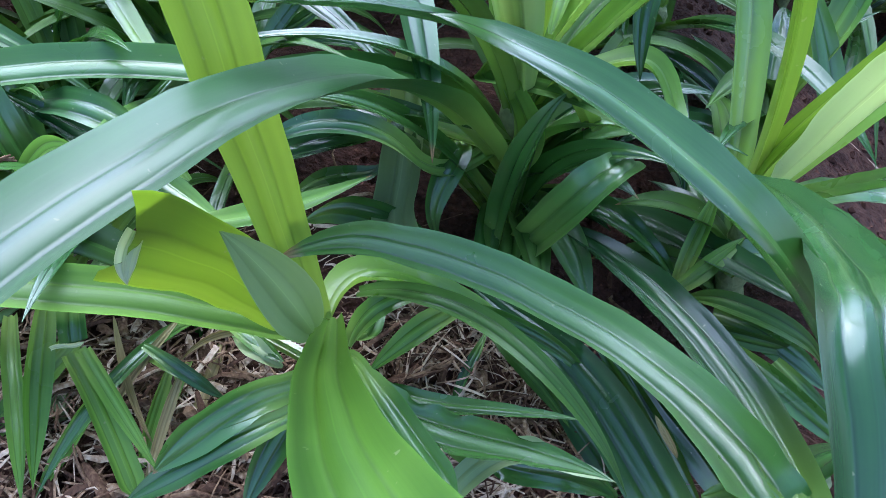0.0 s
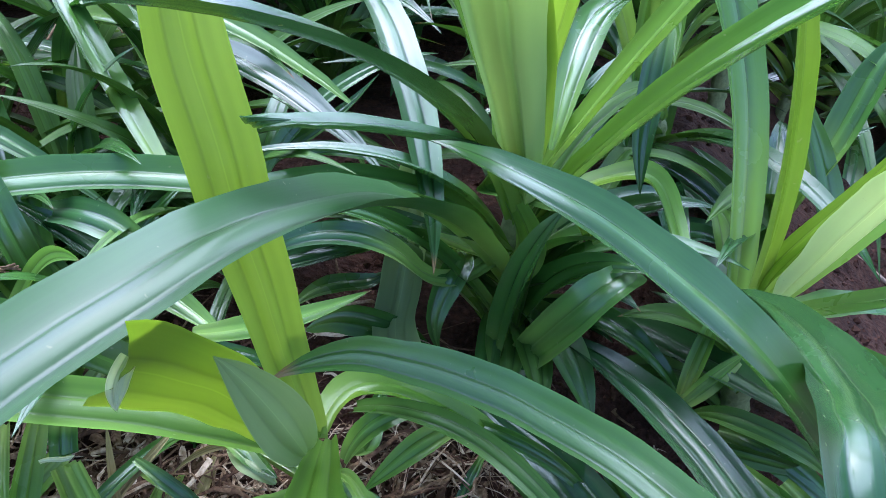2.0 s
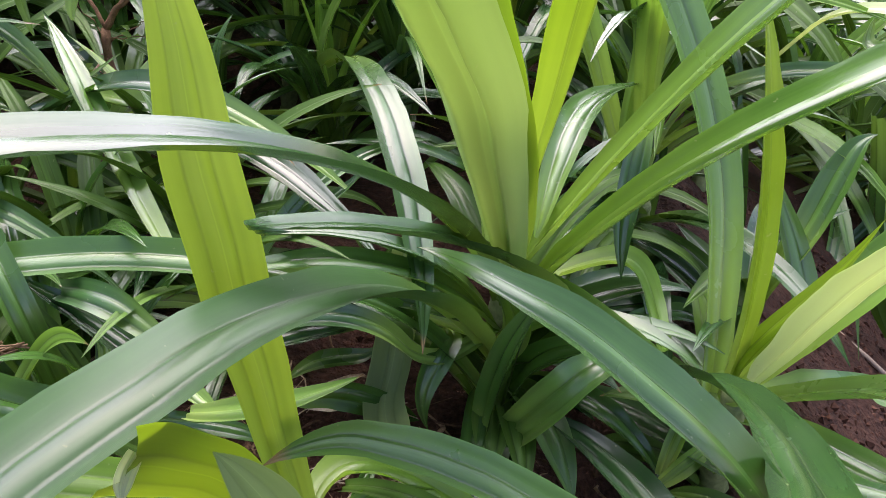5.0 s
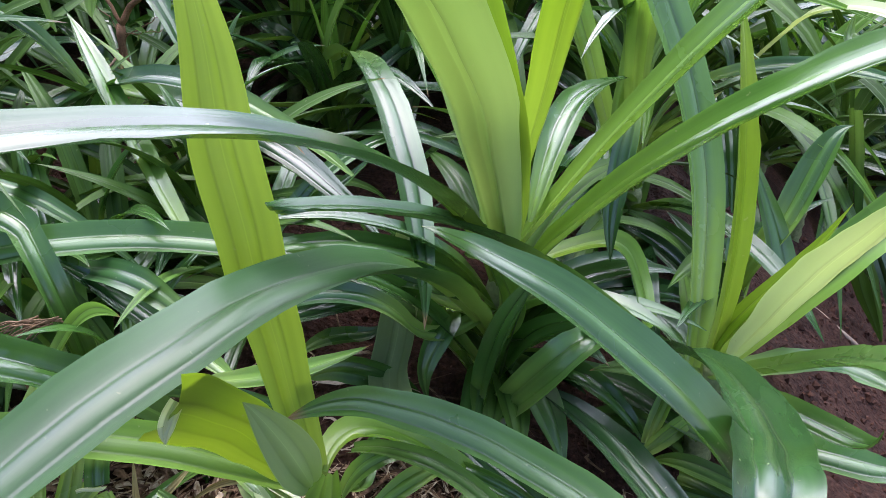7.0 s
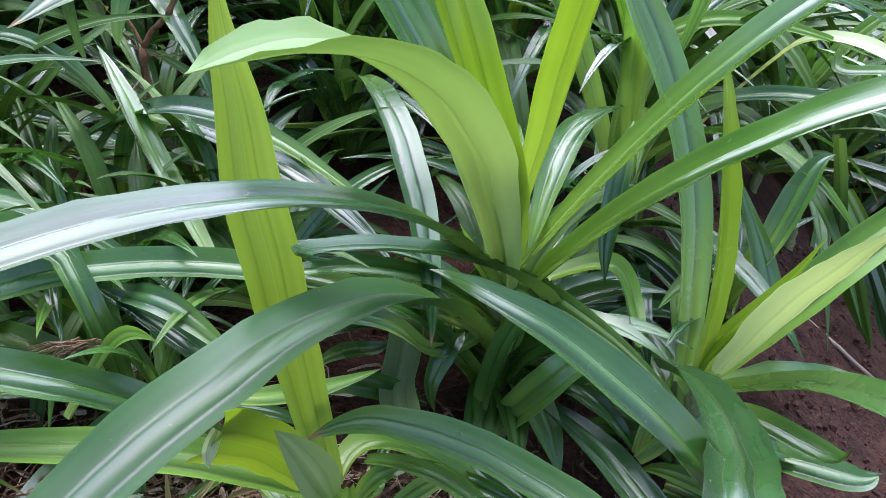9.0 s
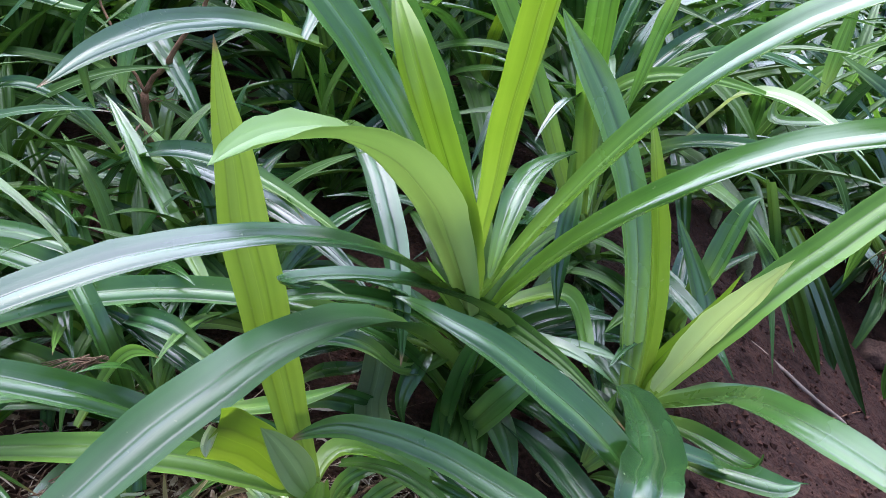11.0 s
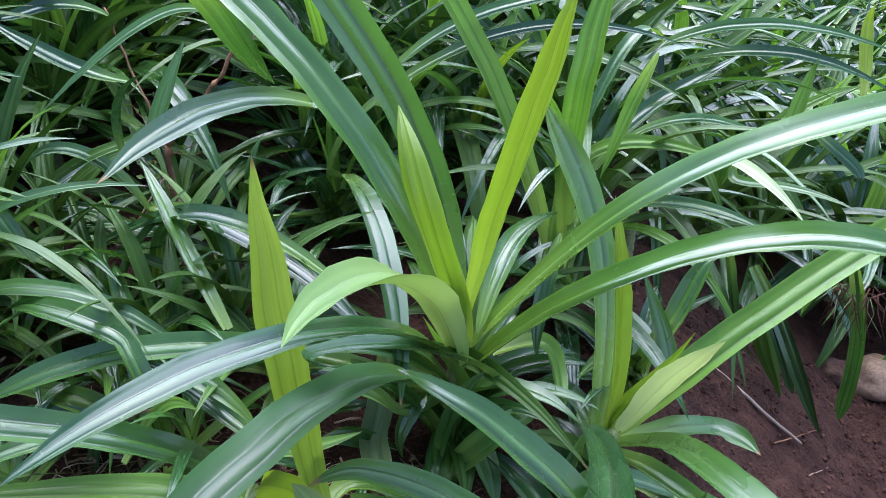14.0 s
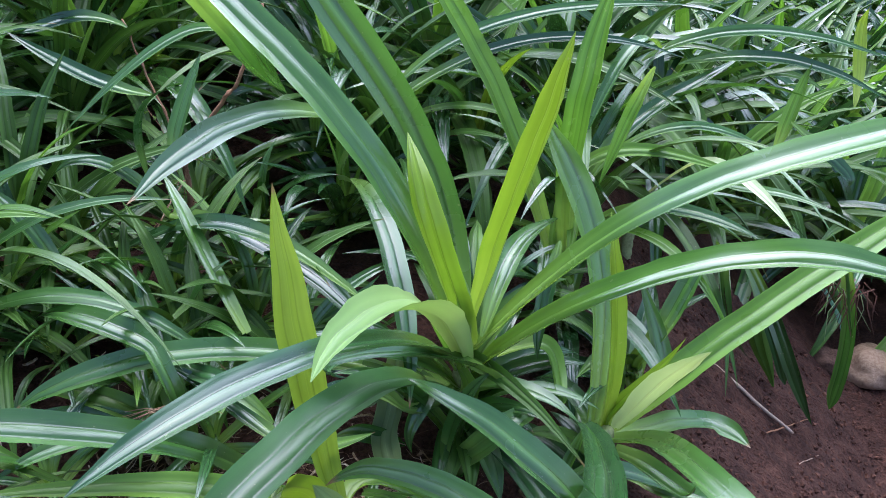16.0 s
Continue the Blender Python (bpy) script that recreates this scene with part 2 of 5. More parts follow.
LOOK = {
    "straw": "withered straw-coloured hanging leaf",
    "bleached": "bleached white curl of a torn leaf",
    "grey": "dull grey-green leaf, underside or painted-in sheen",
    "soft": "broad dark green arching leaf with a soft bluish sheen",
    "deep": "matt dark green strap leaf, its dullness partly standing for shade",
    "dark": "glossy dark green arching strap leaf", "green": "mid green strap leaf with paler bands",
    "fresh": "fresh light green strap leaf, paler at its base", "lime": "young yellow-green upright leaf", "heart": "pale green young leaf with its tip curled over", "crown": "long green leaf with a pale lime base", "broad": "broad matt green leaf with lime bands", "yellow": "yellow-green folded young leaf", "pale": "pale green leaf underside",
}
STEM = rough_material("pandan_stem", [(0.3, (0.10, 0.13, 0.05)), (0.7, (0.30, 0.36, 0.16))], 20, 0.6)
SOIL = rough_material("red_brown_soil", [(0.2, (0.007, 0.0027, 0.0018)), (0.5, (0.034, 0.0132, 0.008)), (0.8, (0.115, 0.052, 0.033))], 16, 0.8, 1.0, 0.012, 8)
CRUMB = rough_material("soil_crumb", [(0.2, (0.008, 0.003, 0.002)), (0.45, (0.045, 0.018, 0.011)), (0.75, (0.15, 0.070, 0.046))], 40, 0.85, 0.2, 0.001)
LITTER = rough_material("dry_litter", [(0.15, (0.018, 0.008, 0.005)), (0.45, (0.10, 0.052, 0.029)), (0.68, (0.27, 0.175, 0.10)), (0.92, (0.60, 0.49, 0.36))], 30, 0.8, islands=0.6)
BARK = rough_material("reddish_bark", [(0.3, (0.14, 0.060, 0.030)), (0.7, (0.36, 0.19, 0.105))], 60, 0.75)
STONE = rough_material("tan_stone", [(0.3, (0.24, 0.15, 0.09)), (0.7, (0.52, 0.36, 0.23))], 14, 0.8)
SOILED_STONE = rough_material("soiled_stone", [(0.3, (0.055, 0.026, 0.017)), (0.7, (0.22, 0.13, 0.085))], 22, 0.85)
TWIG = rough_material("bleached_twig", [(0.3, (0.26, 0.17, 0.11)), (0.7, (0.56, 0.43, 0.32))], 50, 0.8)


# ---- ground ----
def ground_height(x, y):
    """A planted bed that falls away to a lower bare strip of soil on the right."""
    xc = max(-1.5, min(1.6, x))
    yc = max(-0.5, min(3.0, y))
    dip = 0.08 * math.exp(-((x - 0.28) / 0.15) ** 2 - ((y - 0.55) / 0.2) ** 2)
    return 0.03 - dip - 0.12 * xc + 0.03 * yc - 0.62 * max(0.0, min(0.9, xc - 0.42)) * min(1.0, max(0.0, (yc - 0.2) / 0.6))


def mesh_object(name, verts, faces, material, parent=None, label="", smooth=True, uvs=None, along=None):
    me = bpy.data.meshes.new(name)
    me.from_pydata(verts, [], faces)
    if smooth:
        me.polygons.foreach_set("use_smooth", [True] * len(me.polygons))
    if uvs is not None:
        layer = me.uv_layers.new(name="blade")
        idx = np.empty(len(me.loops), dtype=np.int32)
        me.loops.foreach_get("vertex_index", idx)
        layer.data.foreach_set("uv", np.asarray(uvs, dtype=np.float32)[idx].ravel())
    if along is not None:
        me.attributes.new("along", "FLOAT", "POINT").data.foreach_set("value", along)
    me.materials.append(material)
    ob = new(name, me)
    if parent is not None:
        ob.parent = parent
    if label:
        tagged(ob, label)
    return ob


def build_ground():
    def axis(lo, hi, step):
        near = list(np.arange(lo, hi + 1e-6, step))
        return [-400, -60, -12, -4] + near + [6, 14, 60, 400]
    xs = axis(-2.0, 0.399, 0.03)[:-4] + list(np.arange(0.4, 1.6, 0.0095)) + axis(1.62, 3.2, 0.04)[4:]
    ys = axis(-1.0, 0.49, 0.03)[:-4] + list(np.arange(0.5, 1.8, 0.0095)) + axis(1.82, 4.4, 0.04)[4:]
    verts = []
    for y in ys:
        for x in xs:
            v = Vector((x, y, 0))
            bumps = 0.018 * noise.noise(v * 6) + 0.009 * noise.noise(v * 20) + 0.006 * noise.noise(v * 48) + 0.004 * abs(noise.noise(v * 105))
            verts.append((x, y, ground_height(x, y) + bumps))
    n = len(xs)
    faces = [(j * n + i, j * n + i + 1, (j + 1) * n + i + 1, (j + 1) * n + i) for j in range(len(ys) - 1) for i in range(n - 1)]
    ob = mesh_object("ground", verts, faces, SOIL)
    tagged(ob, "damp red-brown crumbly garden soil under the plants", "ground", kind="structure")


build_ground()

# ---- strap leaves ----
ACROSS = ((-1.0, 0.38), (-0.72, 0.20), (-0.45, 0.02), (-0.38, 0.0), (-0.31, 0.03), (-0.1, 0.19), (0.0, 0.15), (0.1, 0.19), (0.31, 0.03), (0.38, 0.0), (0.45, 0.02), (0.72, 0.20), (1.0, 0.38))
ACROSS_FAR = ((-1.0, 0.42), (-0.42, 0.02), (-0.34, 0.02), (-0.08, 0.24), (0.08, 0.24), (0.34, 0.02), (0.42, 0.02), (1.0, 0.42))


def along_curve(p, u):
    """Place and direction at u on the smooth curve that the control points draw; past its end a long one runs on straight."""
    past = max(0.0, u - 1) if len(p) > 4 else 0.0
    u -= past
    while len(p) > 2:
        p = [a + (b - a) * u for a, b in zip(p, p[1:])]
    t = p[1] - p[0]
    return p[0] + t * (u + 5 * past), t.normalized()


def blade(points, width, steps=30, across=ACROSS, face=0.0, twist=0.0, reach=1.0, side=None, seed=0, curl=1.0, slim=0.45, root=None, ragged=0.0, base=0.72, flare=False, torn=0.0, ramp_to=0.3, grown=0.0):
    """Vertices, faces and UVs of a blade that follows a curve from its base to its tip. face and twist: degrees it is turned round its length at
    the base, and more towards the tip. reach: how far past the last point it runs on. curl: how strongly it is channelled. flare: it widens to a torn-off end, uneven by torn. base: its share of the width
    at the foot, full at ramp_to of its length. grown: the share of the leaf, pale foot included, that lies before its first point."""
    p = [Vector(q) for q in points]
    if side is None:
        run = p[-1] - p[0]
        side = Vector((-run.y, run.x, 0))
        if side.length < 0.02:
            side = Vector((1, 0, 0))
    side = Vector(side).normalized()
    verts, uvs, faces, along = [], [], [], []
    k = len(across)
    middle = (p[-2] + p[-1] - p[0] - p[1]).normalized()
    over = 1.0 if (Matrix.Rotation(radians(face), 3, middle) @ side).cross(middle).z >= 0 else -1.0
    whole = 0.9 if flare or slim > 0.9 else 1.0
    length = sum((b - a).length for a, b in zip(p, p[1:])) * reach
    first = 0
    if root is not None:
        # the hidden foot of the blade, from the crown of its plant
        root = Vector(root)
        t0 = (p[1] - p[0]).normalized()
        knee = p[0] - t0 * 0.5 * (p[0] - root).length
        first = 10
    for i in range(-first, steps + 1):
        s = max(0.0, i / steps)
        u = s * reach
        c, t = along_curve(p, u)
        if i < 0:
            k0 = 1 + i / first
            c = (1 - k0) ** 2 * root + 2 * (1 - k0) * k0 * knee + k0 * k0 * p[0]
            t = (2 * (1 - k0) * (knee - root) + 2 * k0 * (p[0] - knee)).normalized()
        sd = (side - side.dot(t) * t).normalized()
        turn = Matrix.Rotation(radians(face + twist * s), 3, t)
        sd = turn @ sd
        nm = sd.cross(t) * over
        half = 0.5 * width * min(1.0, base + (1 - base) * min(1.0, s / ramp_to) ** 0.6) * max(0.012, 1 - max(0.0, (s - slim) / (1 - slim)) ** 1.9)
        if flare:
            half = 0.5 * width * (base + (1 - base) * s ** 0.75) * (1 - 0.12 * max(0.0, (s - 0.9) / 0.1) ** 2)
        wob = 0.05 * width * noise.noise(Vector((s * length * 14, seed * 3.7, 0)))
        deep = curl * (1.5 - 0.65 * min(1.0, s * 1.6))
        for x, z in across:
            edge = 0.04 * width * noise.noise(Vector((s * length * 30, seed * 1.3 + x, 5))) if abs(x) == 1.0 else 0.0
            if ragged and abs(x) == 1.0:
                bite = ragged * max(0.0, noise.noise(Vector((s * length * 26, seed + 4 * x, 2))) * 1.6)
                verts.append(c + sd * (x * half * (1 - bite) + wob) + nm * z * half * deep)
                uvs.append((i / steps * length * 10, 0.5 + 0.5 * x))
                along.append((grown + (1 - grown) * s) * whole)
                continue
            rip = torn * width * max(0.0, (s - 0.7) / 0.3) * (0.55 * x * x + 0.9 * x - 0.3 + 0.5 * noise.noise(Vector((3.1 * x, 1.7, 4))))
            verts.append(c + t * rip + sd * (x * half + wob) + nm * (z * half * deep + edge))
            uvs.append((i / steps * length * 10, 0.5 + 0.5 * x))
            along.append((grown + (1 - grown) * s) * whole)
    for i in range(steps + first):
        for j in range(k - 1):
            q = i * k + j
            faces.append((q, q + 1, q + k + 1, q + k))
    return verts, faces, uvs, along


def leaf(plant, kind, *shape, **more):
    """A leaf along its control points, the last number being its width."""
    v, f, uv, along = blade(shape[:-1], shape[-1], seed=len(plant.children) + 1, **more)
    return mesh_object("leaf", v, f, LEAF[kind], plant, LOOK[kind], uvs=uv, along=along)


def tube(path, radii, sides=8, wobble=0.0):
    """Vertices and faces of a closed round bar along a list of points."""
    verts, faces = [], []
    pts = [Vector(q) for q in path]
    for i, q in enumerate(pts):
        t = (pts[min(i + 1, len(pts) - 1)] - pts[max(i - 1, 0)]).normalized()
        a = t.orthogonal().normalized()
        b = t.cross(a)
        for j in range(sides):
            g = 2 * math.pi * j / sides
            r = radii[i] * (1 + wobble * noise.noise(q * 90 + Vector((j, 0, 0))))
            verts.append(q + (a * math.cos(g) + b * math.sin(g)) * r)
    for i in range(len(pts) - 1):
        for j in range(sides):
            faces.append((i * sides + j, i * sides + (j + 1) % sides, (i + 1) * sides + (j + 1) % sides, (i + 1) * sides + j))
    faces.append(tuple(range(sides))[::-1])
    faces.append(tuple((len(pts) - 1) * sides + j for j in range(sides)))
    return verts, faces


def plant_at(x, y, top, label):
    """A plant's empty, on the soil, with its short ringed stem up to the height of its crown."""
    g = ground_height(x, y)
    plant = tagged(new("pandan_plant"), label, "plant", "pandan plants")
    n = 14
    path = [(x, y, g - 0.03 + (top - g + 0.03) * i / n) for i in range(n + 1)]
    radii = [0.017 * (1.15 if i % 2 else 0.95) * (1.1 - 0.35 * i / n) for i in range(n + 1)]
    v, f = tube(path, radii, 10)
    mesh_object("stem", v, f, STEM, plant, "ringed pale green stem")
    return plant


# ---- the plants the camera passes nearest ----
front_plant = plant_at(-0.06, 0.47, 0.15, "low pandan plant with lime and green broad leaves")
middle_plant = plant_at(0.1, 0.78, 0.25, "tall pandan plant with long glossy arching leaves")
side_plant = plant_at(0.35, 0.7, 0.13, "pandan plant with upright lime leaves beside bare soil")
low_plant = plant_at(0.36, 0.44, 0.02, "pandan plant with dark arching leaves near the ground")
back_plant = plant_at(-0.19, 1.32, 0.17, "pandan plant with pale crown behind the others")
left_plant = plant_at(-0.3, 0.45, 0.1, "low pandan plant with broken hanging leaves over litter")
leafy_plant = plant_at(0.32, 1.12, 0.12, "pandan plant with lime young leaves among dark ones")
slope_plant = plant_at(0.52, 1.5, 0.1, "pandan plant with broad light green leaves on the slope")
edge_plant = plant_at(0.82, 1.62, -0.1, "pandan plant hanging its leaves over bare soil")
shady_plant = plant_at(-0.5, 1.22, 0.22, "shaded pandan plant beside a reddish woody stem")
mid_plant = plant_at(-0.32, 0.88, 0.18, "pandan plant with narrow dark leaves")
blue_plant = plant_at(0.45, 0.95, 0.05, "pandan plant with bluish glossy leaves")
leaf(front_plant, "lime", (-0.068, 0.486, 0.160), (-0.100, 0.503, 0.326), (-0.130, 0.533, 0.489), (-0.145, 0.585, 0.647), 0.062, base=0.3, ramp_to=0.7)
leaf(front_plant, "broad", (-0.072, 0.489, 0.146), (-0.186, 0.466, 0.200), (-0.235, 0.460, 0.260), (-0.493, 0.398, 0.266), 0.045, reach=1.1, face=-7)
leaf(front_plant, "yellow", (-0.075, 0.488, 0.156), (-0.080, 0.450, 0.194), (-0.082, 0.428, 0.252), (-0.095, 0.401, 0.308), (-0.094, 0.365, 0.355), (-0.099, 0.312, 0.411), 0.064, face=33, twist=11, base=0.40, curl=0.5, flare=True, torn=0.4)
leaf(front_plant, "fresh", (-0.060, 0.482, 0.170), (-0.051, 0.547, 0.173), (-0.030, 0.544, 0.182), (0.037, 0.537, 0.166), (0.113, 0.520, 0.098), (0.188, 0.485, -0.011), 0.045, face=-20, twist=7, slim=0.64, base=0.46)
leaf(front_plant, "green", (-0.056, 0.469, 0.139), (-0.001, 0.437, 0.098), (0.058, 0.420, 0.149), (0.138, 0.381, 0.182), 0.019, ragged=0.7)
leaf(front_plant, "green", (-0.061, 0.463, 0.135), (0.013, 0.402, 0.102), (0.072, 0.380, 0.169), (0.143, 0.327, 0.198), 0.040, ragged=0.5)
leaf(middle_plant, "soft", (0.089, 0.759, 0.103), (0.052, 0.718, 0.203), (0.013, 0.637, 0.295), (-0.013, 0.540, 0.384), (-0.072, 0.420, 0.430), (-0.145, 0.267, 0.425), 0.062, face=-2, twist=0, slim=0.75, base=0.35, reach=1.2)
leaf(middle_plant, "dark", (0.092, 0.764, 0.183), (0.068, 0.626, 0.376), (0.005, 0.488, 0.522), (-0.085, 0.342, 0.598), (-0.168, 0.215, 0.613), (-0.222, 0.158, 0.589), 0.041, face=-11, twist=5, slim=0.66, base=0.61)
leaf(middle_plant, "crown", (0.098, 0.763, 0.205), (0.076, 0.712, 0.387), (0.029, 0.696, 0.531), (-0.047, 0.718, 0.643), (-0.145, 0.766, 0.732), (-0.262, 0.829, 0.804), 0.055, face=-24, twist=-3, slim=0.75, base=0.58, reach=1.2)
leaf(middle_plant, "green", (0.090, 0.790, 0.198), (0.080, 0.879, 0.313), (0.067, 0.919, 0.429), (0.028, 0.915, 0.542), (-0.044, 0.893, 0.661), (-0.128, 0.880, 0.794), 0.062, face=-26, twist=-8, slim=0.75, base=0.60, reach=1.2)
leaf(middle_plant, "lime", (0.105, 0.785, 0.224), (0.104, 0.629, 0.381), (0.084, 0.546, 0.505), (0.056, 0.534, 0.593), (0.035, 0.584, 0.649), (0.014, 0.669, 0.681), 0.046, face=5, twist=2, slim=0.63, base=0.40)
leaf(middle_plant, "heart", (0.090, 0.763, 0.216), (0.106, 0.678, 0.316), (0.114, 0.616, 0.403), (0.104, 0.584, 0.473), (0.087, 0.582, 0.518), (0.084, 0.600, 0.540), 0.023, face=37, twist=2, slim=0.55, base=0.60)
leaf(middle_plant, "lime", (0.112, 0.796, 0.254), (0.131, 0.655, 0.480), (0.143, 0.552, 0.636), (0.163, 0.505, 0.745), (0.182, 0.502, 0.821), (0.191, 0.520, 0.870), 0.047, face=25, twist=-7, slim=0.55, base=0.21)
leaf(middle_plant, "crown", (0.115, 0.780, 0.215), (0.214, 0.716, 0.423), (0.291, 0.634, 0.584), (0.346, 0.575, 0.682), (0.443, 0.567, 0.710), (0.593, 0.629, 0.728), 0.052, face=12, twist=2, slim=0.75, base=0.46, reach=1.2)
leaf(middle_plant, "crown", (0.129, 0.758, 0.202), (0.183, 0.684, 0.352), (0.276, 0.639, 0.459), (0.383, 0.626, 0.535), (0.488, 0.620, 0.570), (0.595, 0.598, 0.559), 0.054, face=8, twist=4, slim=0.75, base=0.55, reach=1.2)
leaf(middle_plant, "dark", (0.173, 0.729, 0.183), (0.132, 0.659, 0.318), (0.035, 0.596, 0.395), (-0.074, 0.535, 0.423), (-0.118, 0.480, 0.437), (-0.038, 0.438, 0.470), 0.043, face=-1, twist=-0, slim=0.21, base=0.57)
leaf(middle_plant, "deep", (0.085, 0.787, 0.238), (0.034, 0.825, 0.152), (0.132, 0.755, 0.297), (0.291, 0.524, 0.224), 0.036, face=25)
leaf(middle_plant, "green", (0.085, 0.683, 0.040), (0.082, 0.681, 0.117), (0.105, 0.694, 0.201), (0.144, 0.698, 0.247), 0.042, face=8)
leaf(middle_plant, "green", (0.091, 0.677, 0.065), (0.070, 0.656, -0.002), (0.119, 0.701, 0.068), (0.219, 0.760, 0.119), 0.056, face=4)
leaf(middle_plant, "green", (0.083, 0.733, 0.069), (0.041, 0.720, 0.166), (-0.029, 0.689, 0.262), (-0.101, 0.652, 0.272), 0.030, face=-22)
leaf(middle_plant, "fresh", (0.092, 0.737, 0.137), (0.136, 0.744, 0.165), (0.085, 0.730, 0.230), (0.047, 0.721, 0.327), 0.042, face=27)
leaf(low_plant, "green", (0.357, 0.422, 0.058), (0.315, 0.396, 0.222), (0.254, 0.407, 0.333), (0.162, 0.435, 0.399), (0.069, 0.456, 0.437), (0.030, 0.476, 0.437), 0.055, face=-10, twist=6, slim=0.45, base=0.60)
leaf(low_plant, "green", (0.259, 0.357, 0.141), (0.231, 0.473, 0.118), (0.147, 0.533, 0.124), (0.046, 0.546, 0.185), (-0.036, 0.505, 0.264), (-0.069, 0.415, 0.302), 0.056, face=2, twist=0, slim=0.42, base=0.84, grown=0.4, root=(0.350, 0.380, 0.030))
leaf(low_plant, "dark", (0.367, 0.588, 0.086), (0.314, 0.663, 0.068), (0.275, 0.721, 0.053), (0.240, 0.762, 0.042), (0.202, 0.789, 0.037), (0.158, 0.803, 0.033), 0.047, face=-3, twist=-2, slim=0.49, base=0.56, grown=0.4)
leaf(front_plant, "deep", (-0.037, 0.504, 0.178), (0.036, 0.441, 0.265), (0.116, 0.371, 0.275), (0.156, 0.325, 0.179), 0.017, reach=1.0, face=20)
leaf(side_plant, "dark", (0.300, 0.701, 0.140), (0.315, 0.527, 0.286), (0.290, 0.411, 0.269), (0.279, 0.368, 0.306), (0.250, 0.370, 0.385), (0.258, 0.263, 0.272), 0.058, face=-8, twist=0, slim=0.75, base=0.58, reach=1.2, grown=0.35)
leaf(side_plant, "pale", (0.360, 0.684, 0.150), (0.394, 0.668, 0.230), (0.412, 0.660, 0.283), (0.419, 0.632, 0.329), (0.412, 0.587, 0.387), (0.413, 0.526, 0.465), 0.053, face=-14, slim=0.45, base=0.35)
leaf(side_plant, "fresh", (0.367, 0.736, 0.099), (0.411, 0.726, 0.178), (0.433, 0.711, 0.238), (0.493, 0.732, 0.297), (0.614, 0.792, 0.361), (0.786, 0.884, 0.432), 0.052, face=20, twist=-10, slim=0.75, base=0.37, reach=1.2)
leaf(side_plant, "lime", (0.358, 0.721, 0.108), (0.337, 0.723, 0.159), (0.407, 0.703, 0.231), (0.440, 0.697, 0.343), 0.026, face=28)
leaf(side_plant, "crown", (0.326, 0.721, 0.103), (0.348, 0.833, 0.255), (0.345, 0.903, 0.362), (0.296, 0.940, 0.442), (0.245, 0.951, 0.516), (0.214, 0.949, 0.588), 0.056, face=8, twist=-7, slim=0.66, base=0.61)
leaf(side_plant, "lime", (0.341, 0.719, 0.105), (0.347, 0.714, 0.224), (0.339, 0.702, 0.325), (0.321, 0.698, 0.409), (0.309, 0.715, 0.485), (0.305, 0.751, 0.530), 0.046, twist=3, slim=0.5, base=0.60)
leaf(side_plant, "green", (0.360, 0.715, 0.098), (0.489, 0.834, 0.009), (0.567, 0.906, -0.045), (0.603, 0.926, -0.054), (0.633, 0.898, -0.040), (0.669, 0.834, -0.040), 0.048, face=2, twist=4, slim=0.76, base=0.40)
leaf(side_plant, "green", (0.350, 0.692, 0.111), (0.401, 0.638, 0.179), (0.408, 0.581, 0.229), (0.385, 0.528, 0.288), (0.373, 0.459, 0.360), (0.424, 0.323, 0.398), 0.048, face=18, twist=-14, slim=0.75, base=0.61, reach=1.2)
leaf(side_plant, "green", (0.361, 0.682, 0.097), (0.428, 0.612, 0.144), (0.458, 0.538, 0.128), (0.451, 0.541, 0.191), 0.042)
leaf(side_plant, "green", (0.323, 0.651, 0.055), (0.353, 0.679, 0.099), (0.447, 0.681, -0.004), (0.615, 0.698, -0.026), 0.041)
leaf(middle_plant, "green", (0.061, 0.756, 0.146), (-0.155, 0.704, 0.289), (-0.317, 0.654, 0.334), (-0.437, 0.610, 0.309), (-0.522, 0.582, 0.274), (-0.563, 0.564, 0.249), 0.046, face=-11, twist=-8, slim=0.59, base=0.42)
leaf(front_plant, "green", (-0.197, 0.579, 0.072), (-0.226, 0.556, 0.153), (-0.266, 0.527, 0.225), (-0.323, 0.492, 0.284), (-0.396, 0.453, 0.333), (-0.482, 0.413, 0.376), 0.057, face=-5, twist=-4, slim=0.75, base=0.58, reach=1.2)
leaf(back_plant, "dark", (-0.172, 1.216, 0.440), (-0.232, 1.121, 0.497), (-0.274, 1.015, 0.549), (-0.307, 0.892, 0.577), (-0.338, 0.765, 0.577), (-0.366, 0.652, 0.563), 0.048, face=-33, twist=2, slim=0.62, base=0.65)
leaf(mid_plant, "green", (-0.384, 1.051, 0.058), (-0.437, 1.037, 0.152), (-0.431, 1.042, 0.282), (-0.488, 1.032, 0.421), 0.042, face=-19, base=0.12)
leaf(back_plant, "dark", (-0.073, 0.801, 0.302), (-0.357, 0.912, 0.481), (-0.456, 0.951, 0.307), (-0.696, 0.995, 0.171), 0.042, face=-11, base=0.12)
leaf(back_plant, "dark", (-0.179, 1.255, 0.273), (-0.117, 1.135, 0.350), (-0.065, 1.007, 0.374), (-0.019, 0.874, 0.334), (0.018, 0.754, 0.256), (0.017, 0.667, 0.188), 0.049, face=-19, twist=1, slim=0.59, base=0.60)
# pale grey blade: the sheen of a dark leaf put into its colour
leaf(mid_plant, "grey", (-0.004, 0.807, 0.238), (-0.012, 0.756, 0.161), (-0.015, 0.723, 0.107), (-0.030, 0.703, 0.090), (-0.031, 0.677, 0.096), (-0.008, 0.613, 0.109), 0.046, face=10, twist=0, slim=0.75, base=0.63, reach=1.2, curl=1.5, grown=0.4)
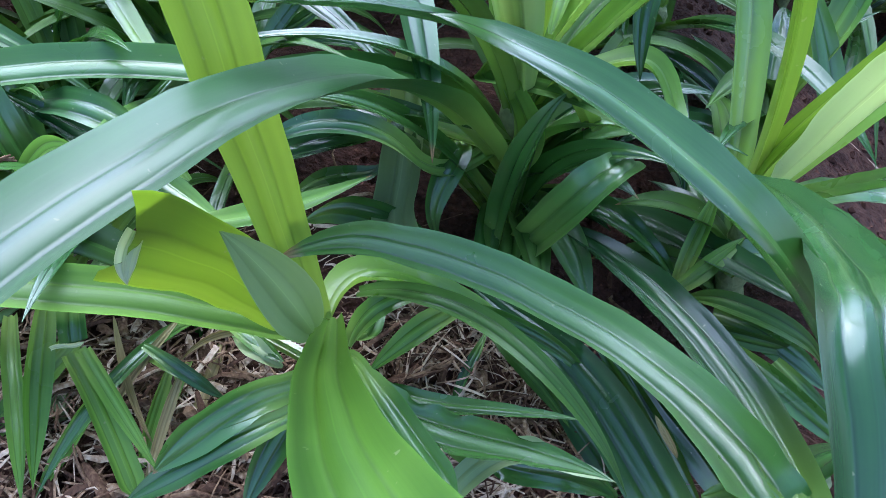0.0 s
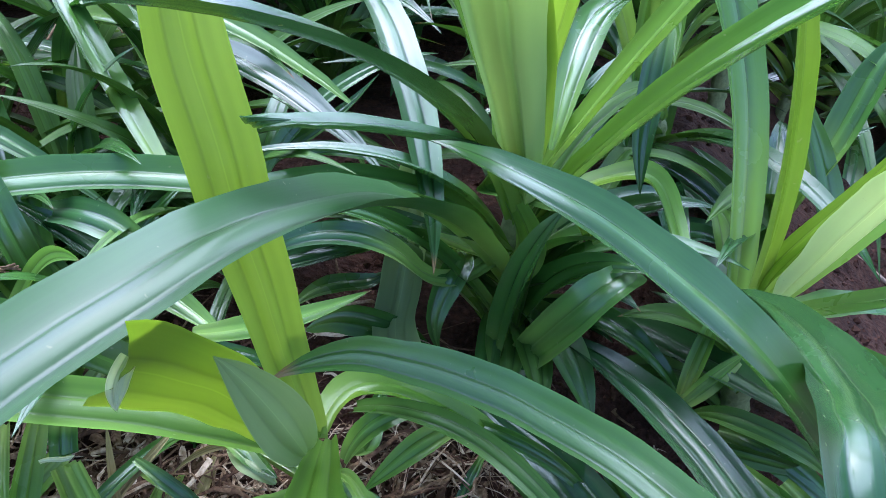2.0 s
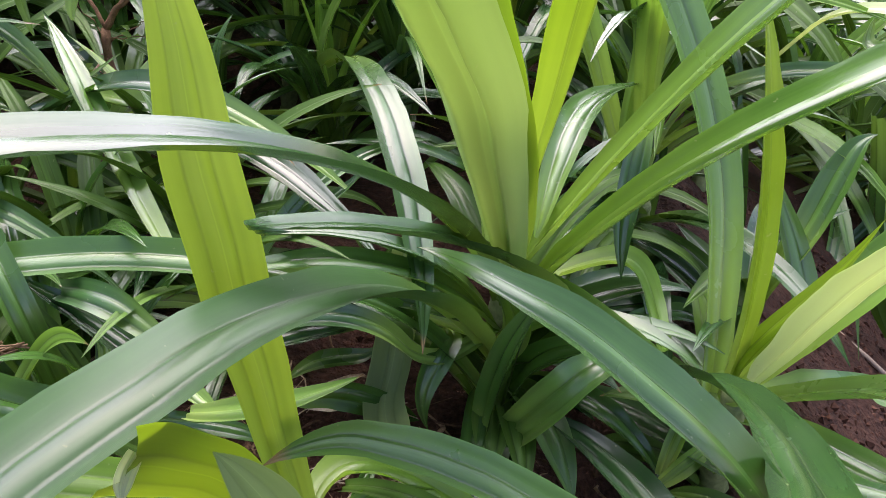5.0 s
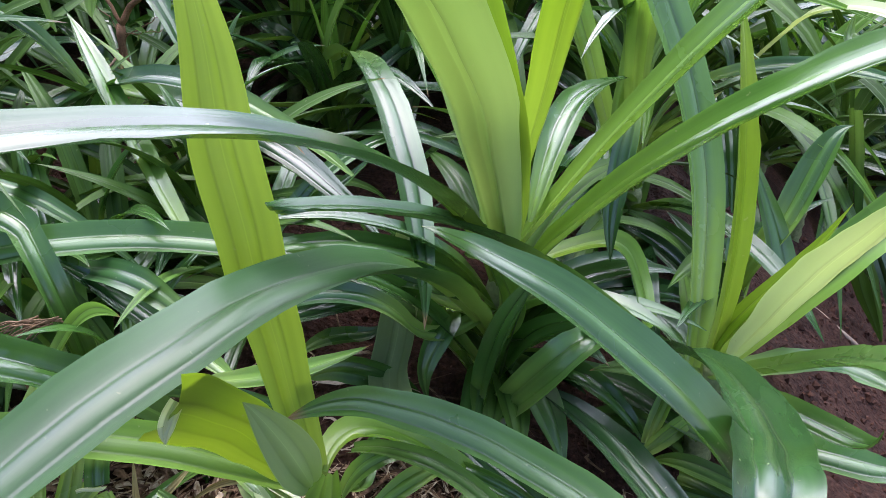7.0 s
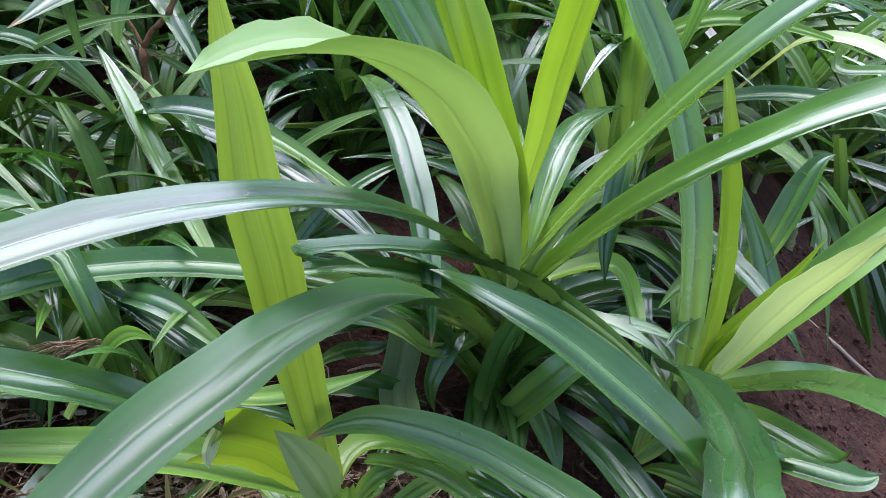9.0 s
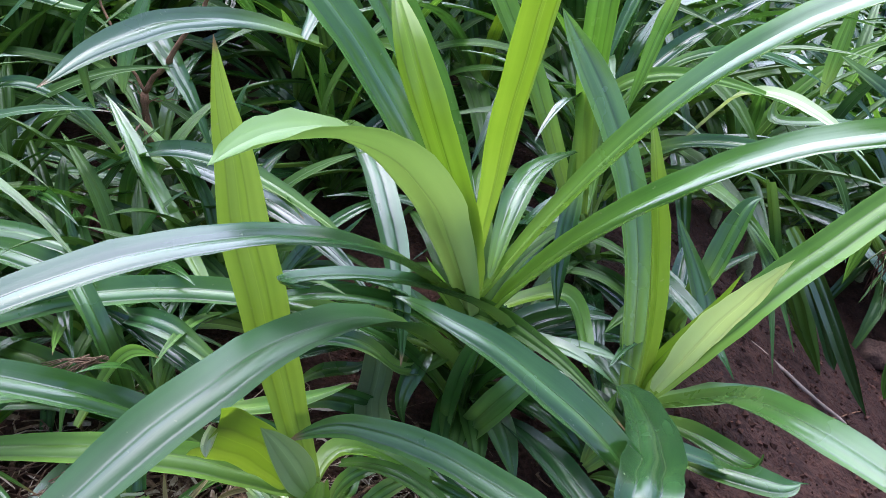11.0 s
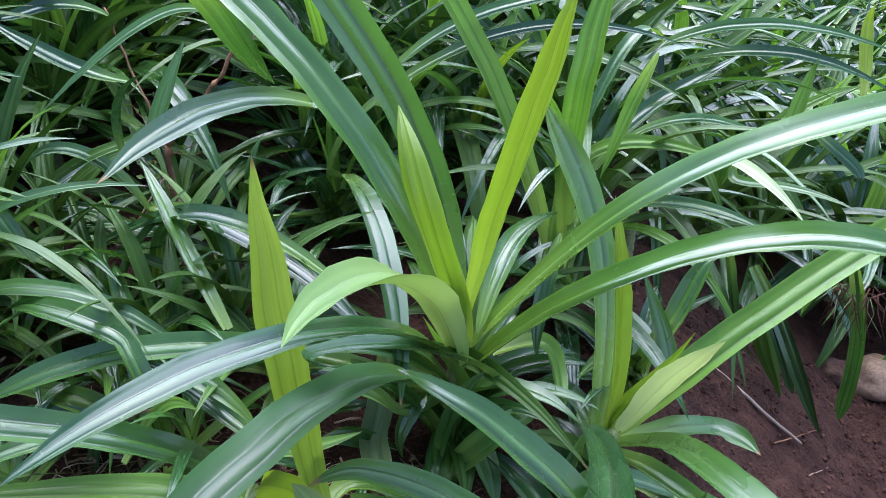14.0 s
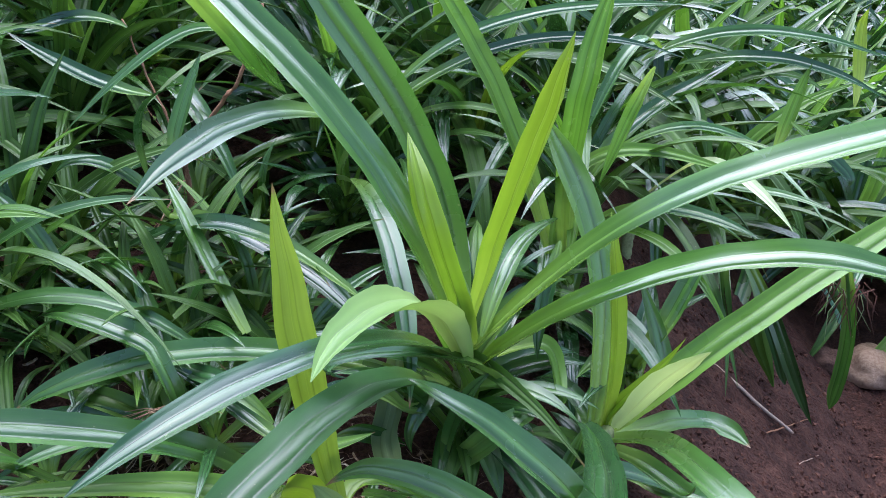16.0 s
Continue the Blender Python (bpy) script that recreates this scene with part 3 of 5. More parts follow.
leaf(front_plant, "fresh", (-0.171, 0.533, 0.226), (-0.123, 0.518, 0.238), (-0.067, 0.515, 0.260), (-0.019, 0.527, 0.283), 0.029, base=0.5)
leaf(middle_plant, "heart", (0.102, 0.745, 0.205), (0.079, 0.566, 0.451), (0.050, 0.428, 0.617), (0.025, 0.338, 0.689), (-0.015, 0.250, 0.692), (-0.016, 0.179, 0.714), 0.057, face=-1, twist=-10, slim=0.36, base=0.45, curl=1.6)
leaf(left_plant, "dark", (-0.154, 0.551, 0.212), (-0.225, 0.596, 0.227), (-0.294, 0.631, 0.256), (-0.356, 0.638, 0.289), 0.034, base=0.12)
leaf(left_plant, "dark", (-0.177, 0.570, 0.244), (-0.265, 0.603, 0.340), (-0.310, 0.613, 0.262), (-0.358, 0.698, 0.255), 0.030, face=-24, base=0.12)
leaf(middle_plant, "dark", (-0.003, 0.680, 0.186), (-0.039, 0.655, 0.255), (-0.096, 0.653, 0.256), (-0.167, 0.655, 0.201), 0.026, root=(0.100, 0.780, 0.146), face=-24)
leaf(middle_plant, "dark", (-0.033, 0.772, 0.157), (-0.083, 0.731, 0.167), (-0.133, 0.695, 0.186), (-0.179, 0.653, 0.184), 0.028, root=(0.100, 0.780, 0.117), face=-24)
leaf(middle_plant, "green", (-0.134, 0.707, 0.112), (-0.102, 0.760, 0.117), (-0.058, 0.764, 0.081), (-0.041, 0.768, 0.115), 0.024, face=24, base=0.12)
leaf(middle_plant, "green", (0.035, 0.764, 0.145), (0.063, 0.717, 0.172), (-0.002, 0.678, 0.149), (0.021, 0.670, 0.080), 0.030, base=0.12, side=(0.990, -0.059, -0.128), face=-15)
leaf(mid_plant, "green", (-0.187, 0.840, 0.188), (-0.181, 0.831, 0.230), (-0.117, 0.837, 0.235), (-0.052, 0.884, 0.297), 0.022, root=(-0.320, 0.880, 0.148), face=28)
leaf(mid_plant, "green", (-0.181, 0.835, 0.216), (-0.119, 0.838, 0.233), (-0.062, 0.843, 0.233), (-0.017, 0.844, 0.186), 0.020, root=(-0.320, 0.880, 0.176), face=28)
leaf(blue_plant, "green", (0.455, 0.899, 0.154), (0.511, 0.921, 0.231), (0.505, 0.951, 0.302), (0.545, 0.950, 0.313), 0.045, root=(0.450, 0.950, 0.050))
leaf(blue_plant, "green", (0.461, 0.853, 0.088), (0.492, 0.844, 0.107), (0.460, 0.898, 0.180), (0.414, 0.936, 0.293), 0.040, root=(0.450, 0.950, 0.048), face=-12)
leaf(leafy_plant, "green", (0.268, 0.960, -0.022), (0.391, 1.046, -0.026), (0.512, 1.126, 0.045), (0.669, 1.184, 0.083), 0.040, face=7, base=0.12)
leaf(middle_plant, "green", (0.130, 0.752, 0.277), (0.172, 0.860, 0.390), (0.187, 0.954, 0.350), (0.281, 1.046, 0.338), 0.042, base=0.12)
leaf(middle_plant, "fresh", (0.157, 0.782, 0.210), (0.252, 0.833, 0.214), (0.268, 0.832, 0.221), (0.260, 0.793, 0.175), (0.280, 0.729, 0.131), (0.264, 0.683, 0.193), 0.043, face=-10, twist=-4, slim=0.32, base=0.61)
leaf(blue_plant, "dark", (0.259, 0.899, 0.377), (0.239, 0.838, 0.325), (0.221, 0.799, 0.271), (0.229, 0.781, 0.207), 0.028, base=0.12)
leaf(leafy_plant, "dark", (0.276, 1.068, 0.323), (0.292, 1.060, 0.447), (0.240, 0.996, 0.470), (0.186, 0.898, 0.412), 0.034, root=(0.320, 1.120, 0.120), face=28)
leaf(back_plant, "green", (-0.070, 1.205, 0.495), (0.043, 1.240, 0.649), (0.266, 1.266, 0.685), (0.517, 1.297, 0.672), 0.030, face=28, base=0.12)
leaf(back_plant, "dark", (-0.069, 1.221, 0.469), (0.108, 1.256, 0.611), (0.297, 1.266, 0.648), (0.509, 1.267, 0.577), 0.028, root=(-0.190, 1.320, 0.170), face=28)
leaf(leafy_plant, "fresh", (0.290, 1.120, 0.150), (0.220, 1.120, 0.340), (0.200, 1.150, 0.430), (0.155, 1.205, 0.512), (0.099, 1.213, 0.594), (0.035, 1.218, 0.699), 0.048, face=-29, twist=-2, slim=0.75, base=0.50, reach=1.2)
leaf(leafy_plant, "fresh", (0.300, 1.080, 0.200), (0.270, 0.985, 0.420), (0.263, 0.972, 0.521), (0.272, 0.982, 0.600), (0.288, 1.016, 0.680), (0.304, 1.036, 0.745), 0.045, face=-1, slim=0.6, base=0.40, reach=1.15)
leaf(leafy_plant, "green", (0.375, 1.319, 0.289), (0.431, 1.381, 0.395), (0.588, 1.477, 0.427), (0.739, 1.610, 0.467), 0.040, root=(0.320, 1.120, 0.120), face=12)
leaf(slope_plant, "green", (0.490, 1.554, 0.462), (0.625, 1.536, 0.572), (0.825, 1.507, 0.578), (1.019, 1.488, 0.515), 0.034, face=28, base=0.12)
leaf(slope_plant, "dark", (0.582, 1.577, 0.450), (0.738, 1.534, 0.507), (0.860, 1.491, 0.513), (1.009, 1.429, 0.446), 0.036, face=28, base=0.12)
leaf(leafy_plant, "fresh", (0.304, 1.161, 0.344), (0.341, 1.159, 0.457), (0.482, 1.147, 0.446), (0.653, 1.146, 0.378), 0.032, root=(0.320, 1.120, 0.120), face=28)
leaf(leafy_plant, "green", (0.438, 1.221, 0.423), (0.525, 1.232, 0.470), (0.624, 1.237, 0.449), (0.722, 1.238, 0.391), 0.022, root=(0.320, 1.120, 0.120), face=28)
leaf(slope_plant, "pale", (0.566, 1.263, 0.346), (0.574, 1.165, 0.426), (0.624, 1.043, 0.435), (0.665, 0.937, 0.393), 0.026, root=(0.520, 1.500, 0.100), face=26)
leaf(slope_plant, "green", (0.636, 1.230, 0.372), (0.607, 1.207, 0.283), (0.675, 1.144, 0.401), (0.783, 0.997, 0.386), 0.024, face=28, base=0.12)
leaf(leafy_plant, "green", (0.405, 1.154, 0.287), (0.471, 1.100, 0.346), (0.556, 1.036, 0.367), (0.631, 0.967, 0.353), 0.030, root=(0.320, 1.120, 0.120), face=28)
leaf(edge_plant, "fresh", (0.794, 1.411, 0.312), (0.820, 1.435, 0.372), (0.827, 1.465, 0.436), (0.855, 1.489, 0.499), 0.032, base=0.12)
leaf(edge_plant, "dark", (0.801, 1.389, 0.399), (0.876, 1.326, 0.343), (0.942, 1.278, 0.321), (0.918, 1.294, 0.295), 0.032, face=28, base=0.12)
leaf(edge_plant, "lime", (1.036, 1.602, 0.351), (1.055, 1.686, 0.445), (1.042, 1.743, 0.513), (1.049, 1.714, 0.561), 0.032, base=0.12)
leaf(slope_plant, "green", (0.494, 1.410, 0.541), (0.420, 1.325, 0.645), (0.360, 1.241, 0.551), (0.306, 1.201, 0.356), 0.030, base=0.12)
leaf(leafy_plant, "fresh", (0.423, 1.136, 0.607), (0.398, 1.130, 0.529), (0.371, 1.115, 0.454), (0.347, 1.094, 0.379), 0.030, face=-12, base=0.12)
leaf(shady_plant, "dark", (-0.643, 1.373, 0.554), (-0.756, 1.354, 0.618), (-0.810, 1.325, 0.532), (-0.869, 1.288, 0.571), 0.036, face=-28, base=0.12)
leaf(shady_plant, "dark", (-0.506, 1.119, 0.515), (-0.611, 1.125, 0.519), (-0.692, 1.144, 0.566), (-0.783, 1.163, 0.612), 0.034, face=-23, base=0.12)
leaf(mid_plant, "green", (-0.323, 1.091, 0.637), (-0.369, 1.062, 0.714), (-0.471, 0.997, 0.637), (-0.598, 0.943, 0.514), 0.022, face=-28, base=0.12)
leaf(shady_plant, "dark", (-0.493, 1.010, 0.395), (-0.505, 1.022, 0.489), (-0.503, 1.020, 0.554), (-0.423, 1.029, 0.573), 0.026, face=-28, base=0.12)
leaf(shady_plant, "green", (-0.473, 1.075, 0.395), (-0.470, 1.110, 0.460), (-0.450, 1.159, 0.514), (-0.435, 1.210, 0.569), 0.034, face=3, base=0.12)
leaf(shady_plant, "green", (-0.320, 0.920, 0.770), (-0.292, 0.966, 0.705), (-0.279, 1.025, 0.641), (-0.286, 1.102, 0.576), (-0.299, 1.200, 0.515), (-0.299, 1.315, 0.448), 0.052, face=-29, twist=2, slim=0.30, base=1.00)
leaf(shady_plant, "green", (-0.469, 1.023, 0.288), (-0.530, 1.029, 0.430), (-0.636, 1.001, 0.479), (-0.676, 0.977, 0.385), 0.028, face=-28, base=0.12)
leaf(shady_plant, "dark", (-0.507, 1.058, 0.234), (-0.643, 1.054, 0.334), (-0.705, 1.012, 0.275), (-0.724, 1.000, 0.336), 0.024, face=-27, base=0.12)
leaf(mid_plant, "green", (-0.565, 0.786, 0.343), (-0.603, 0.792, 0.395), (-0.627, 0.810, 0.449), (-0.676, 0.816, 0.482), 0.034, base=0.12)
leaf(mid_plant, "deep", (-0.372, 0.853, 0.123), (-0.349, 0.750, 0.181), (-0.356, 0.791, 0.274), (-0.410, 0.933, 0.314), 0.026, slim=0.8, base=1)
leaf(mid_plant, "deep", (-0.433, 0.849, 0.134), (-0.433, 0.866, 0.227), (-0.457, 0.905, 0.283), (-0.472, 0.970, 0.261), 0.026, slim=0.8, base=1)
leaf(front_plant, "green", (0.031, 0.439, 0.100), (0.041, 0.357, 0.147), (0.170, 0.398, 0.106), (0.176, 0.394, 0.040), 0.030, ragged=0.6, base=0.12, side=(0.438, 0.750, 0.495), face=8)
leaf(low_plant, "green", (0.229, 0.371, 0.100), (0.307, 0.377, 0.114), (0.351, 0.441, 0.052), (0.402, 0.469, 0.020), 0.030, base=0.12, side=(-0.316, 0.870, 0.380), face=-18)
leaf(front_plant, "green", (-0.049, 0.505, 0.120), (-0.028, 0.532, 0.089), (-0.041, 0.575, 0.103), (-0.024, 0.609, 0.100), 0.022, base=0.12, side=(-0.870, 0.288, 0.401), face=8)
leaf(front_plant, "green", (-0.107, 0.638, 0.140), (-0.072, 0.688, 0.136), (-0.018, 0.688, 0.089), (0.009, 0.713, 0.050), 0.034, base=0.12, side=(0.147, 0.661, 0.736), face=18)
leaf(blue_plant, "dark", (0.577, 1.034, 0.301), (0.625, 1.056, 0.181), (0.649, 1.087, 0.043), (0.747, 1.101, -0.052), 0.032)
leaf(edge_plant, "dark", (0.946, 1.302, 0.144), (1.005, 1.307, 0.069), (1.025, 1.325, -0.034), (1.056, 1.275, -0.114), 0.030)
leaf(back_plant, "fresh", (-0.184, 1.290, 0.172), (-0.184, 1.279, 0.259), (-0.207, 1.296, 0.344), (-0.229, 1.278, 0.427), 0.034)
leaf(back_plant, "dark", (-0.186, 1.290, 0.172), (-0.231, 1.284, 0.250), (-0.282, 1.232, 0.313), (-0.354, 1.191, 0.344), 0.032)
leaf(back_plant, "fresh", (-0.181, 1.290, 0.172), (-0.193, 1.331, 0.243), (-0.186, 1.315, 0.328), (-0.196, 1.326, 0.405), 0.030)
leaf(back_plant, "fresh", (-0.171, 1.291, 0.172), (-0.162, 1.300, 0.262), (-0.108, 1.364, 0.356), (-0.055, 1.278, 0.412), 0.034)
leaf(back_plant, "dark", (-0.192, 1.288, 0.170), (-0.264, 1.289, 0.124), (-0.310, 1.264, 0.228), (-0.368, 1.225, 0.180), 0.030)
leaf(back_plant, "dark", (-0.156, 1.264, 0.185), (-0.118, 1.257, 0.245), (-0.075, 1.185, 0.219), (-0.074, 1.135, 0.202), 0.036)
leaf(back_plant, "dark", (-0.197, 1.287, 0.168), (-0.211, 1.225, 0.249), (-0.267, 1.140, 0.382), (-0.249, 1.009, 0.297), 0.034)
leaf(front_plant, "pale", (-0.100, 0.466, 0.130), (-0.130, 0.467, 0.159), (-0.140, 0.508, 0.115), (-0.165, 0.522, 0.120), 0.019, slim=0.2, base=0.12, side=(-0.567, -0.725, -0.391), face=8)
leaf(low_plant, "green", (0.305, 0.562, 0.050), (0.316, 0.509, 0.075), (0.375, 0.453, 0.053), (0.411, 0.476, 0.000), 0.024, base=0.12, side=(0.647, 0.428, 0.631), face=8)
leaf(front_plant, "green", (-0.071, 0.451, 0.120), (-0.090, 0.419, 0.126), (-0.107, 0.382, 0.117), (-0.117, 0.357, 0.090), 0.026, base=0.12, side=(0.857, -0.285, -0.428), face=-18)
leaf(front_plant, "green", (0.038, 0.561, 0.100), (0.067, 0.522, 0.143), (0.154, 0.507, 0.112), (0.164, 0.506, 0.050), 0.017, base=0.12, side=(0.509, 0.628, 0.589), face=8)
leaf(front_plant, "broad", (-0.033, 0.396, 0.269), (-0.029, 0.331, 0.297), (-0.012, 0.271, 0.334), (0.015, 0.216, 0.368), 0.060, reach=1.3, base=0.22, flare=True, side=(0.971, 0.236, -0.041), face=8)
leaf(front_plant, "grey", (-0.040, 0.371, 0.287), (-0.042, 0.356, 0.323), (-0.053, 0.355, 0.361), (-0.066, 0.342, 0.394), 0.034, base=0.35, slim=0.35, curl=0.6, side=(-0.715, -0.611, -0.339), face=10)
leaf(low_plant, "dark", (0.279, 0.268, 0.162), (0.291, 0.385, 0.132), (0.279, 0.493, 0.108), (0.242, 0.588, 0.097), (0.191, 0.660, 0.095), (0.128, 0.703, 0.090), 0.043, face=-6, slim=0.57, base=0.62)
leaf(low_plant, "dark", (0.241, 0.317, 0.005), (0.226, 0.375, 0.030), (0.205, 0.437, 0.055), (0.170, 0.499, 0.079), (0.114, 0.551, 0.098), (0.040, 0.593, 0.113), 0.050, face=-27, twist=-0, slim=0.40, base=0.60)
leaf(low_plant, "green", (0.267, 0.432, -0.028), (0.231, 0.473, 0.009), (0.206, 0.489, 0.075), (0.160, 0.526, 0.106), 0.030, base=0.12, side=(-0.836, -0.320, -0.446), face=-25)
leaf(front_plant, "bleached", (-0.100, 0.331, 0.403), (-0.103, 0.324, 0.399), (-0.106, 0.318, 0.393), (-0.103, 0.312, 0.387), 0.010, base=0.8, slim=0.5, curl=1.5, side=(0.94, 0.10, -0.33))
leaf(low_plant, "deep", (0.277, 0.630, 0.040), (0.297, 0.588, 0.100), (0.395, 0.557, 0.063), (0.411, 0.575, 0.000), 0.023, base=0.12, side=(0.440, 0.549, 0.711), face=-18)
leaf(low_plant, "deep", (0.264, 0.615, 0.030), (0.281, 0.555, 0.070), (0.372, 0.568, 0.045), (0.396, 0.582, 0.000), 0.019, base=0.12, side=(0.323, 0.645, 0.693), face=18)
leaf(left_plant, "straw", (-0.190, 0.503, 0.150), (-0.205, 0.462, 0.149), (-0.242, 0.463, 0.108), (-0.245, 0.418, 0.100), 0.008, base=0.12, side=(0.803, -0.180, -0.568), face=18)
leaf(front_plant, "straw", (-0.107, 0.506, 0.130), (-0.141, 0.504, 0.136), (-0.178, 0.510, 0.124), (-0.201, 0.494, 0.100), 0.007, base=0.12, side=(0.301, -0.663, -0.685), face=-18)
leaf(left_plant, "straw", (-0.177, 0.463, 0.140), (-0.187, 0.430, 0.124), (-0.201, 0.407, 0.089), (-0.198, 0.364, 0.090), 0.009, base=0.12, side=(0.911, 0.013, -0.411), face=8)
leaf(low_plant, "straw", (0.207, 0.444, 0.100), (0.215, 0.435, 0.089), (0.224, 0.425, 0.077), (0.229, 0.429, 0.060), 0.007, base=0.12, side=(0.889, 0.218, 0.403), face=18)
leaf(left_plant, "straw", (-0.236, 0.485, 0.170), (-0.237, 0.469, 0.131), (-0.217, 0.428, 0.126), (-0.198, 0.408, 0.100), 0.007, base=0.12, side=(0.856, 0.510, -0.085), face=-18)
leaf(front_plant, "green", (0.070, 0.556, 0.070), (0.060, 0.528, 0.065), (0.039, 0.512, 0.044), (0.039, 0.480, 0.040), 0.010, base=0.12, side=(0.929, -0.291, -0.229), face=8)
leaf(low_plant, "dark", (0.323, 0.437, -0.040), (0.276, 0.457, 0.012), (0.235, 0.493, 0.062), (0.181, 0.513, 0.106), 0.047, side=(-0.753, -0.404, -0.520), face=-20)
leaf(low_plant, "dark", (0.210, 0.429, -0.029), (0.178, 0.453, 0.008), (0.148, 0.478, 0.067), (0.107, 0.526, 0.065), 0.031, side=(-0.794, -0.434, -0.426), face=-12)
leaf(middle_plant, "green", (0.094, 0.702, 0.077), (0.124, 0.731, 0.074), (0.116, 0.735, 0.104), (0.129, 0.720, 0.158), (0.180, 0.690, 0.212), (0.239, 0.627, 0.212), 0.047, face=30, twist=-3, slim=0.32, base=0.59)
leaf(middle_plant, "green", (0.109, 0.683, 0.059), (0.139, 0.637, 0.140), (0.164, 0.625, 0.198), (0.196, 0.634, 0.217), (0.218, 0.673, 0.191), (0.224, 0.752, 0.128), 0.047, face=-1, twist=-1, slim=0.39, base=0.69)
leaf(middle_plant, "deep", (0.093, 0.690, 0.042), (0.098, 0.724, 0.064), (0.115, 0.748, 0.120), (0.125, 0.760, 0.188), (0.144, 0.746, 0.236), (0.147, 0.705, 0.251), 0.048, face=-1, twist=-2, slim=0.48, base=0.63)
leaf(middle_plant, "dark", (0.069, 0.741, 0.062), (0.024, 0.736, 0.165), (-0.045, 0.732, 0.200), (-0.103, 0.746, 0.199), (-0.121, 0.797, 0.185), (-0.115, 0.866, 0.139), 0.048, face=23, twist=-1, slim=0.50, base=0.72)
leaf(mid_plant, "crown", (-0.267, 0.753, 0.255), (-0.315, 0.802, 0.300), (-0.358, 0.852, 0.343), (-0.396, 0.901, 0.380), (-0.428, 0.948, 0.409), (-0.462, 0.990, 0.426), 0.040, face=33, slim=0.50, base=0.60)
leaf(mid_plant, "dark", (-0.477, 1.028, 0.308), (-0.392, 0.991, 0.321), (-0.302, 0.946, 0.326), (-0.206, 0.893, 0.318), (-0.112, 0.827, 0.291), (-0.028, 0.749, 0.240), 0.050, face=5, twist=-8, slim=0.62, base=0.67)

leaf(left_plant, "green", (-0.258, 0.473, 0.190), (-0.255, 0.462, 0.185), (-0.255, 0.458, 0.180), (-0.253, 0.453, 0.175), 0.021, side=(-0.88, -0.42, 0.23), face=12, slim=0.97, base=1.0, curl=1.5, root=(-0.270, 0.530, 0.190))
leaf(left_plant, "fresh", (-0.253, 0.442, 0.175), (-0.236, 0.421, 0.150), (-0.217, 0.392, 0.125), (-0.199, 0.364, 0.100), 0.020, side=(-0.80, -0.59, 0.05), face=-14, slim=0.9, base=0.95, curl=1.5)
leaf(left_plant, "fresh", (-0.242, 0.443, 0.178), (-0.224, 0.423, 0.155), (-0.205, 0.402, 0.130), (-0.181, 0.377, 0.110), 0.014, side=(-0.76, -0.65, -0.04), face=12, slim=0.3, base=0.9, curl=1.5)
leaf(left_plant, "fresh", (-0.274, 0.463, 0.200), (-0.276, 0.427, 0.170), (-0.278, 0.396, 0.140), (-0.269, 0.357, 0.120), 0.021, side=(-0.87, -0.31, 0.37), face=-14, slim=0.35, base=0.7, curl=1.5, root=(-0.290, 0.520, 0.200))
leaf(left_plant, "dark", (-0.207, 0.463, 0.160), (-0.173, 0.445, 0.155), (-0.157, 0.438, 0.140), (-0.144, 0.441, 0.120), 0.012, side=(-0.50, -0.78, -0.37), face=12, slim=0.5, base=0.4)
leaf(front_plant, "green", (-0.091, 0.420, 0.160), (-0.116, 0.402, 0.170), (-0.146, 0.383, 0.160), (-0.179, 0.366, 0.130), 0.030, side=(-0.56, 0.57, 0.60), face=-14, slim=0.6, base=0.8, ragged=0.15, root=(-0.060, 0.462, 0.130))
leaf(front_plant, "green", (-0.089, 0.398, 0.150), (-0.123, 0.379, 0.150), (-0.162, 0.367, 0.130), (-0.202, 0.353, 0.110), 0.024, side=(-0.47, 0.66, 0.59), face=12, slim=0.6, base=0.7, root=(-0.060, 0.462, 0.130))
leaf(left_plant, "fresh", (-0.194, 0.459, 0.130), (-0.202, 0.436, 0.115), (-0.207, 0.413, 0.100), (-0.209, 0.388, 0.085), 0.011, side=(-0.91, -0.05, 0.40), face=-14, slim=0.5, base=0.6, curl=1.5)
leaf(left_plant, "fresh", (-0.247, 0.448, 0.120), (-0.259, 0.427, 0.110), (-0.271, 0.402, 0.100), (-0.286, 0.368, 0.085), 0.014, side=(-0.81, 0.15, 0.57), face=12, slim=0.6, base=0.6, curl=1.5)
leaf(front_plant, "crown", (-0.146, 0.501, 0.140), (-0.128, 0.486, 0.140), (-0.110, 0.473, 0.140), (-0.096, 0.463, 0.140), 0.015, side=(-0.55, -0.73, -0.41), face=-14, slim=0.4, base=0.8, root=(-0.060, 0.462, 0.130))
leaf(left_plant, "fresh", (-0.277, 0.486, 0.140), (-0.303, 0.465, 0.120), (-0.320, 0.437, 0.110), (-0.343, 0.406, 0.100), 0.022, side=(-0.71, 0.24, 0.67), face=12, slim=0.8, base=0.7)
leaf(front_plant, "green", (-0.018, 0.405, 0.200), (0.002, 0.367, 0.210), (0.023, 0.331, 0.220), (0.048, 0.292, 0.230), 0.022, side=(-0.80, -0.54, -0.28), face=-14, slim=0.8, base=0.5, root=(-0.060, 0.462, 0.130))
leaf(front_plant, "fresh", (0.040, 0.493, 0.170), (0.018, 0.470, 0.180), (-0.003, 0.457, 0.170), (-0.028, 0.452, 0.140), 0.021, side=(-0.60, 0.58, 0.55), face=12, slim=0.3, base=0.7)
leaf(front_plant, "fresh", (-0.043, 0.473, 0.150), (-0.028, 0.469, 0.200), (-0.003, 0.480, 0.210), (0.040, 0.505, 0.180), 0.019, side=(0.47, -0.61, -0.64), face=-14, slim=0.4, base=0.5)
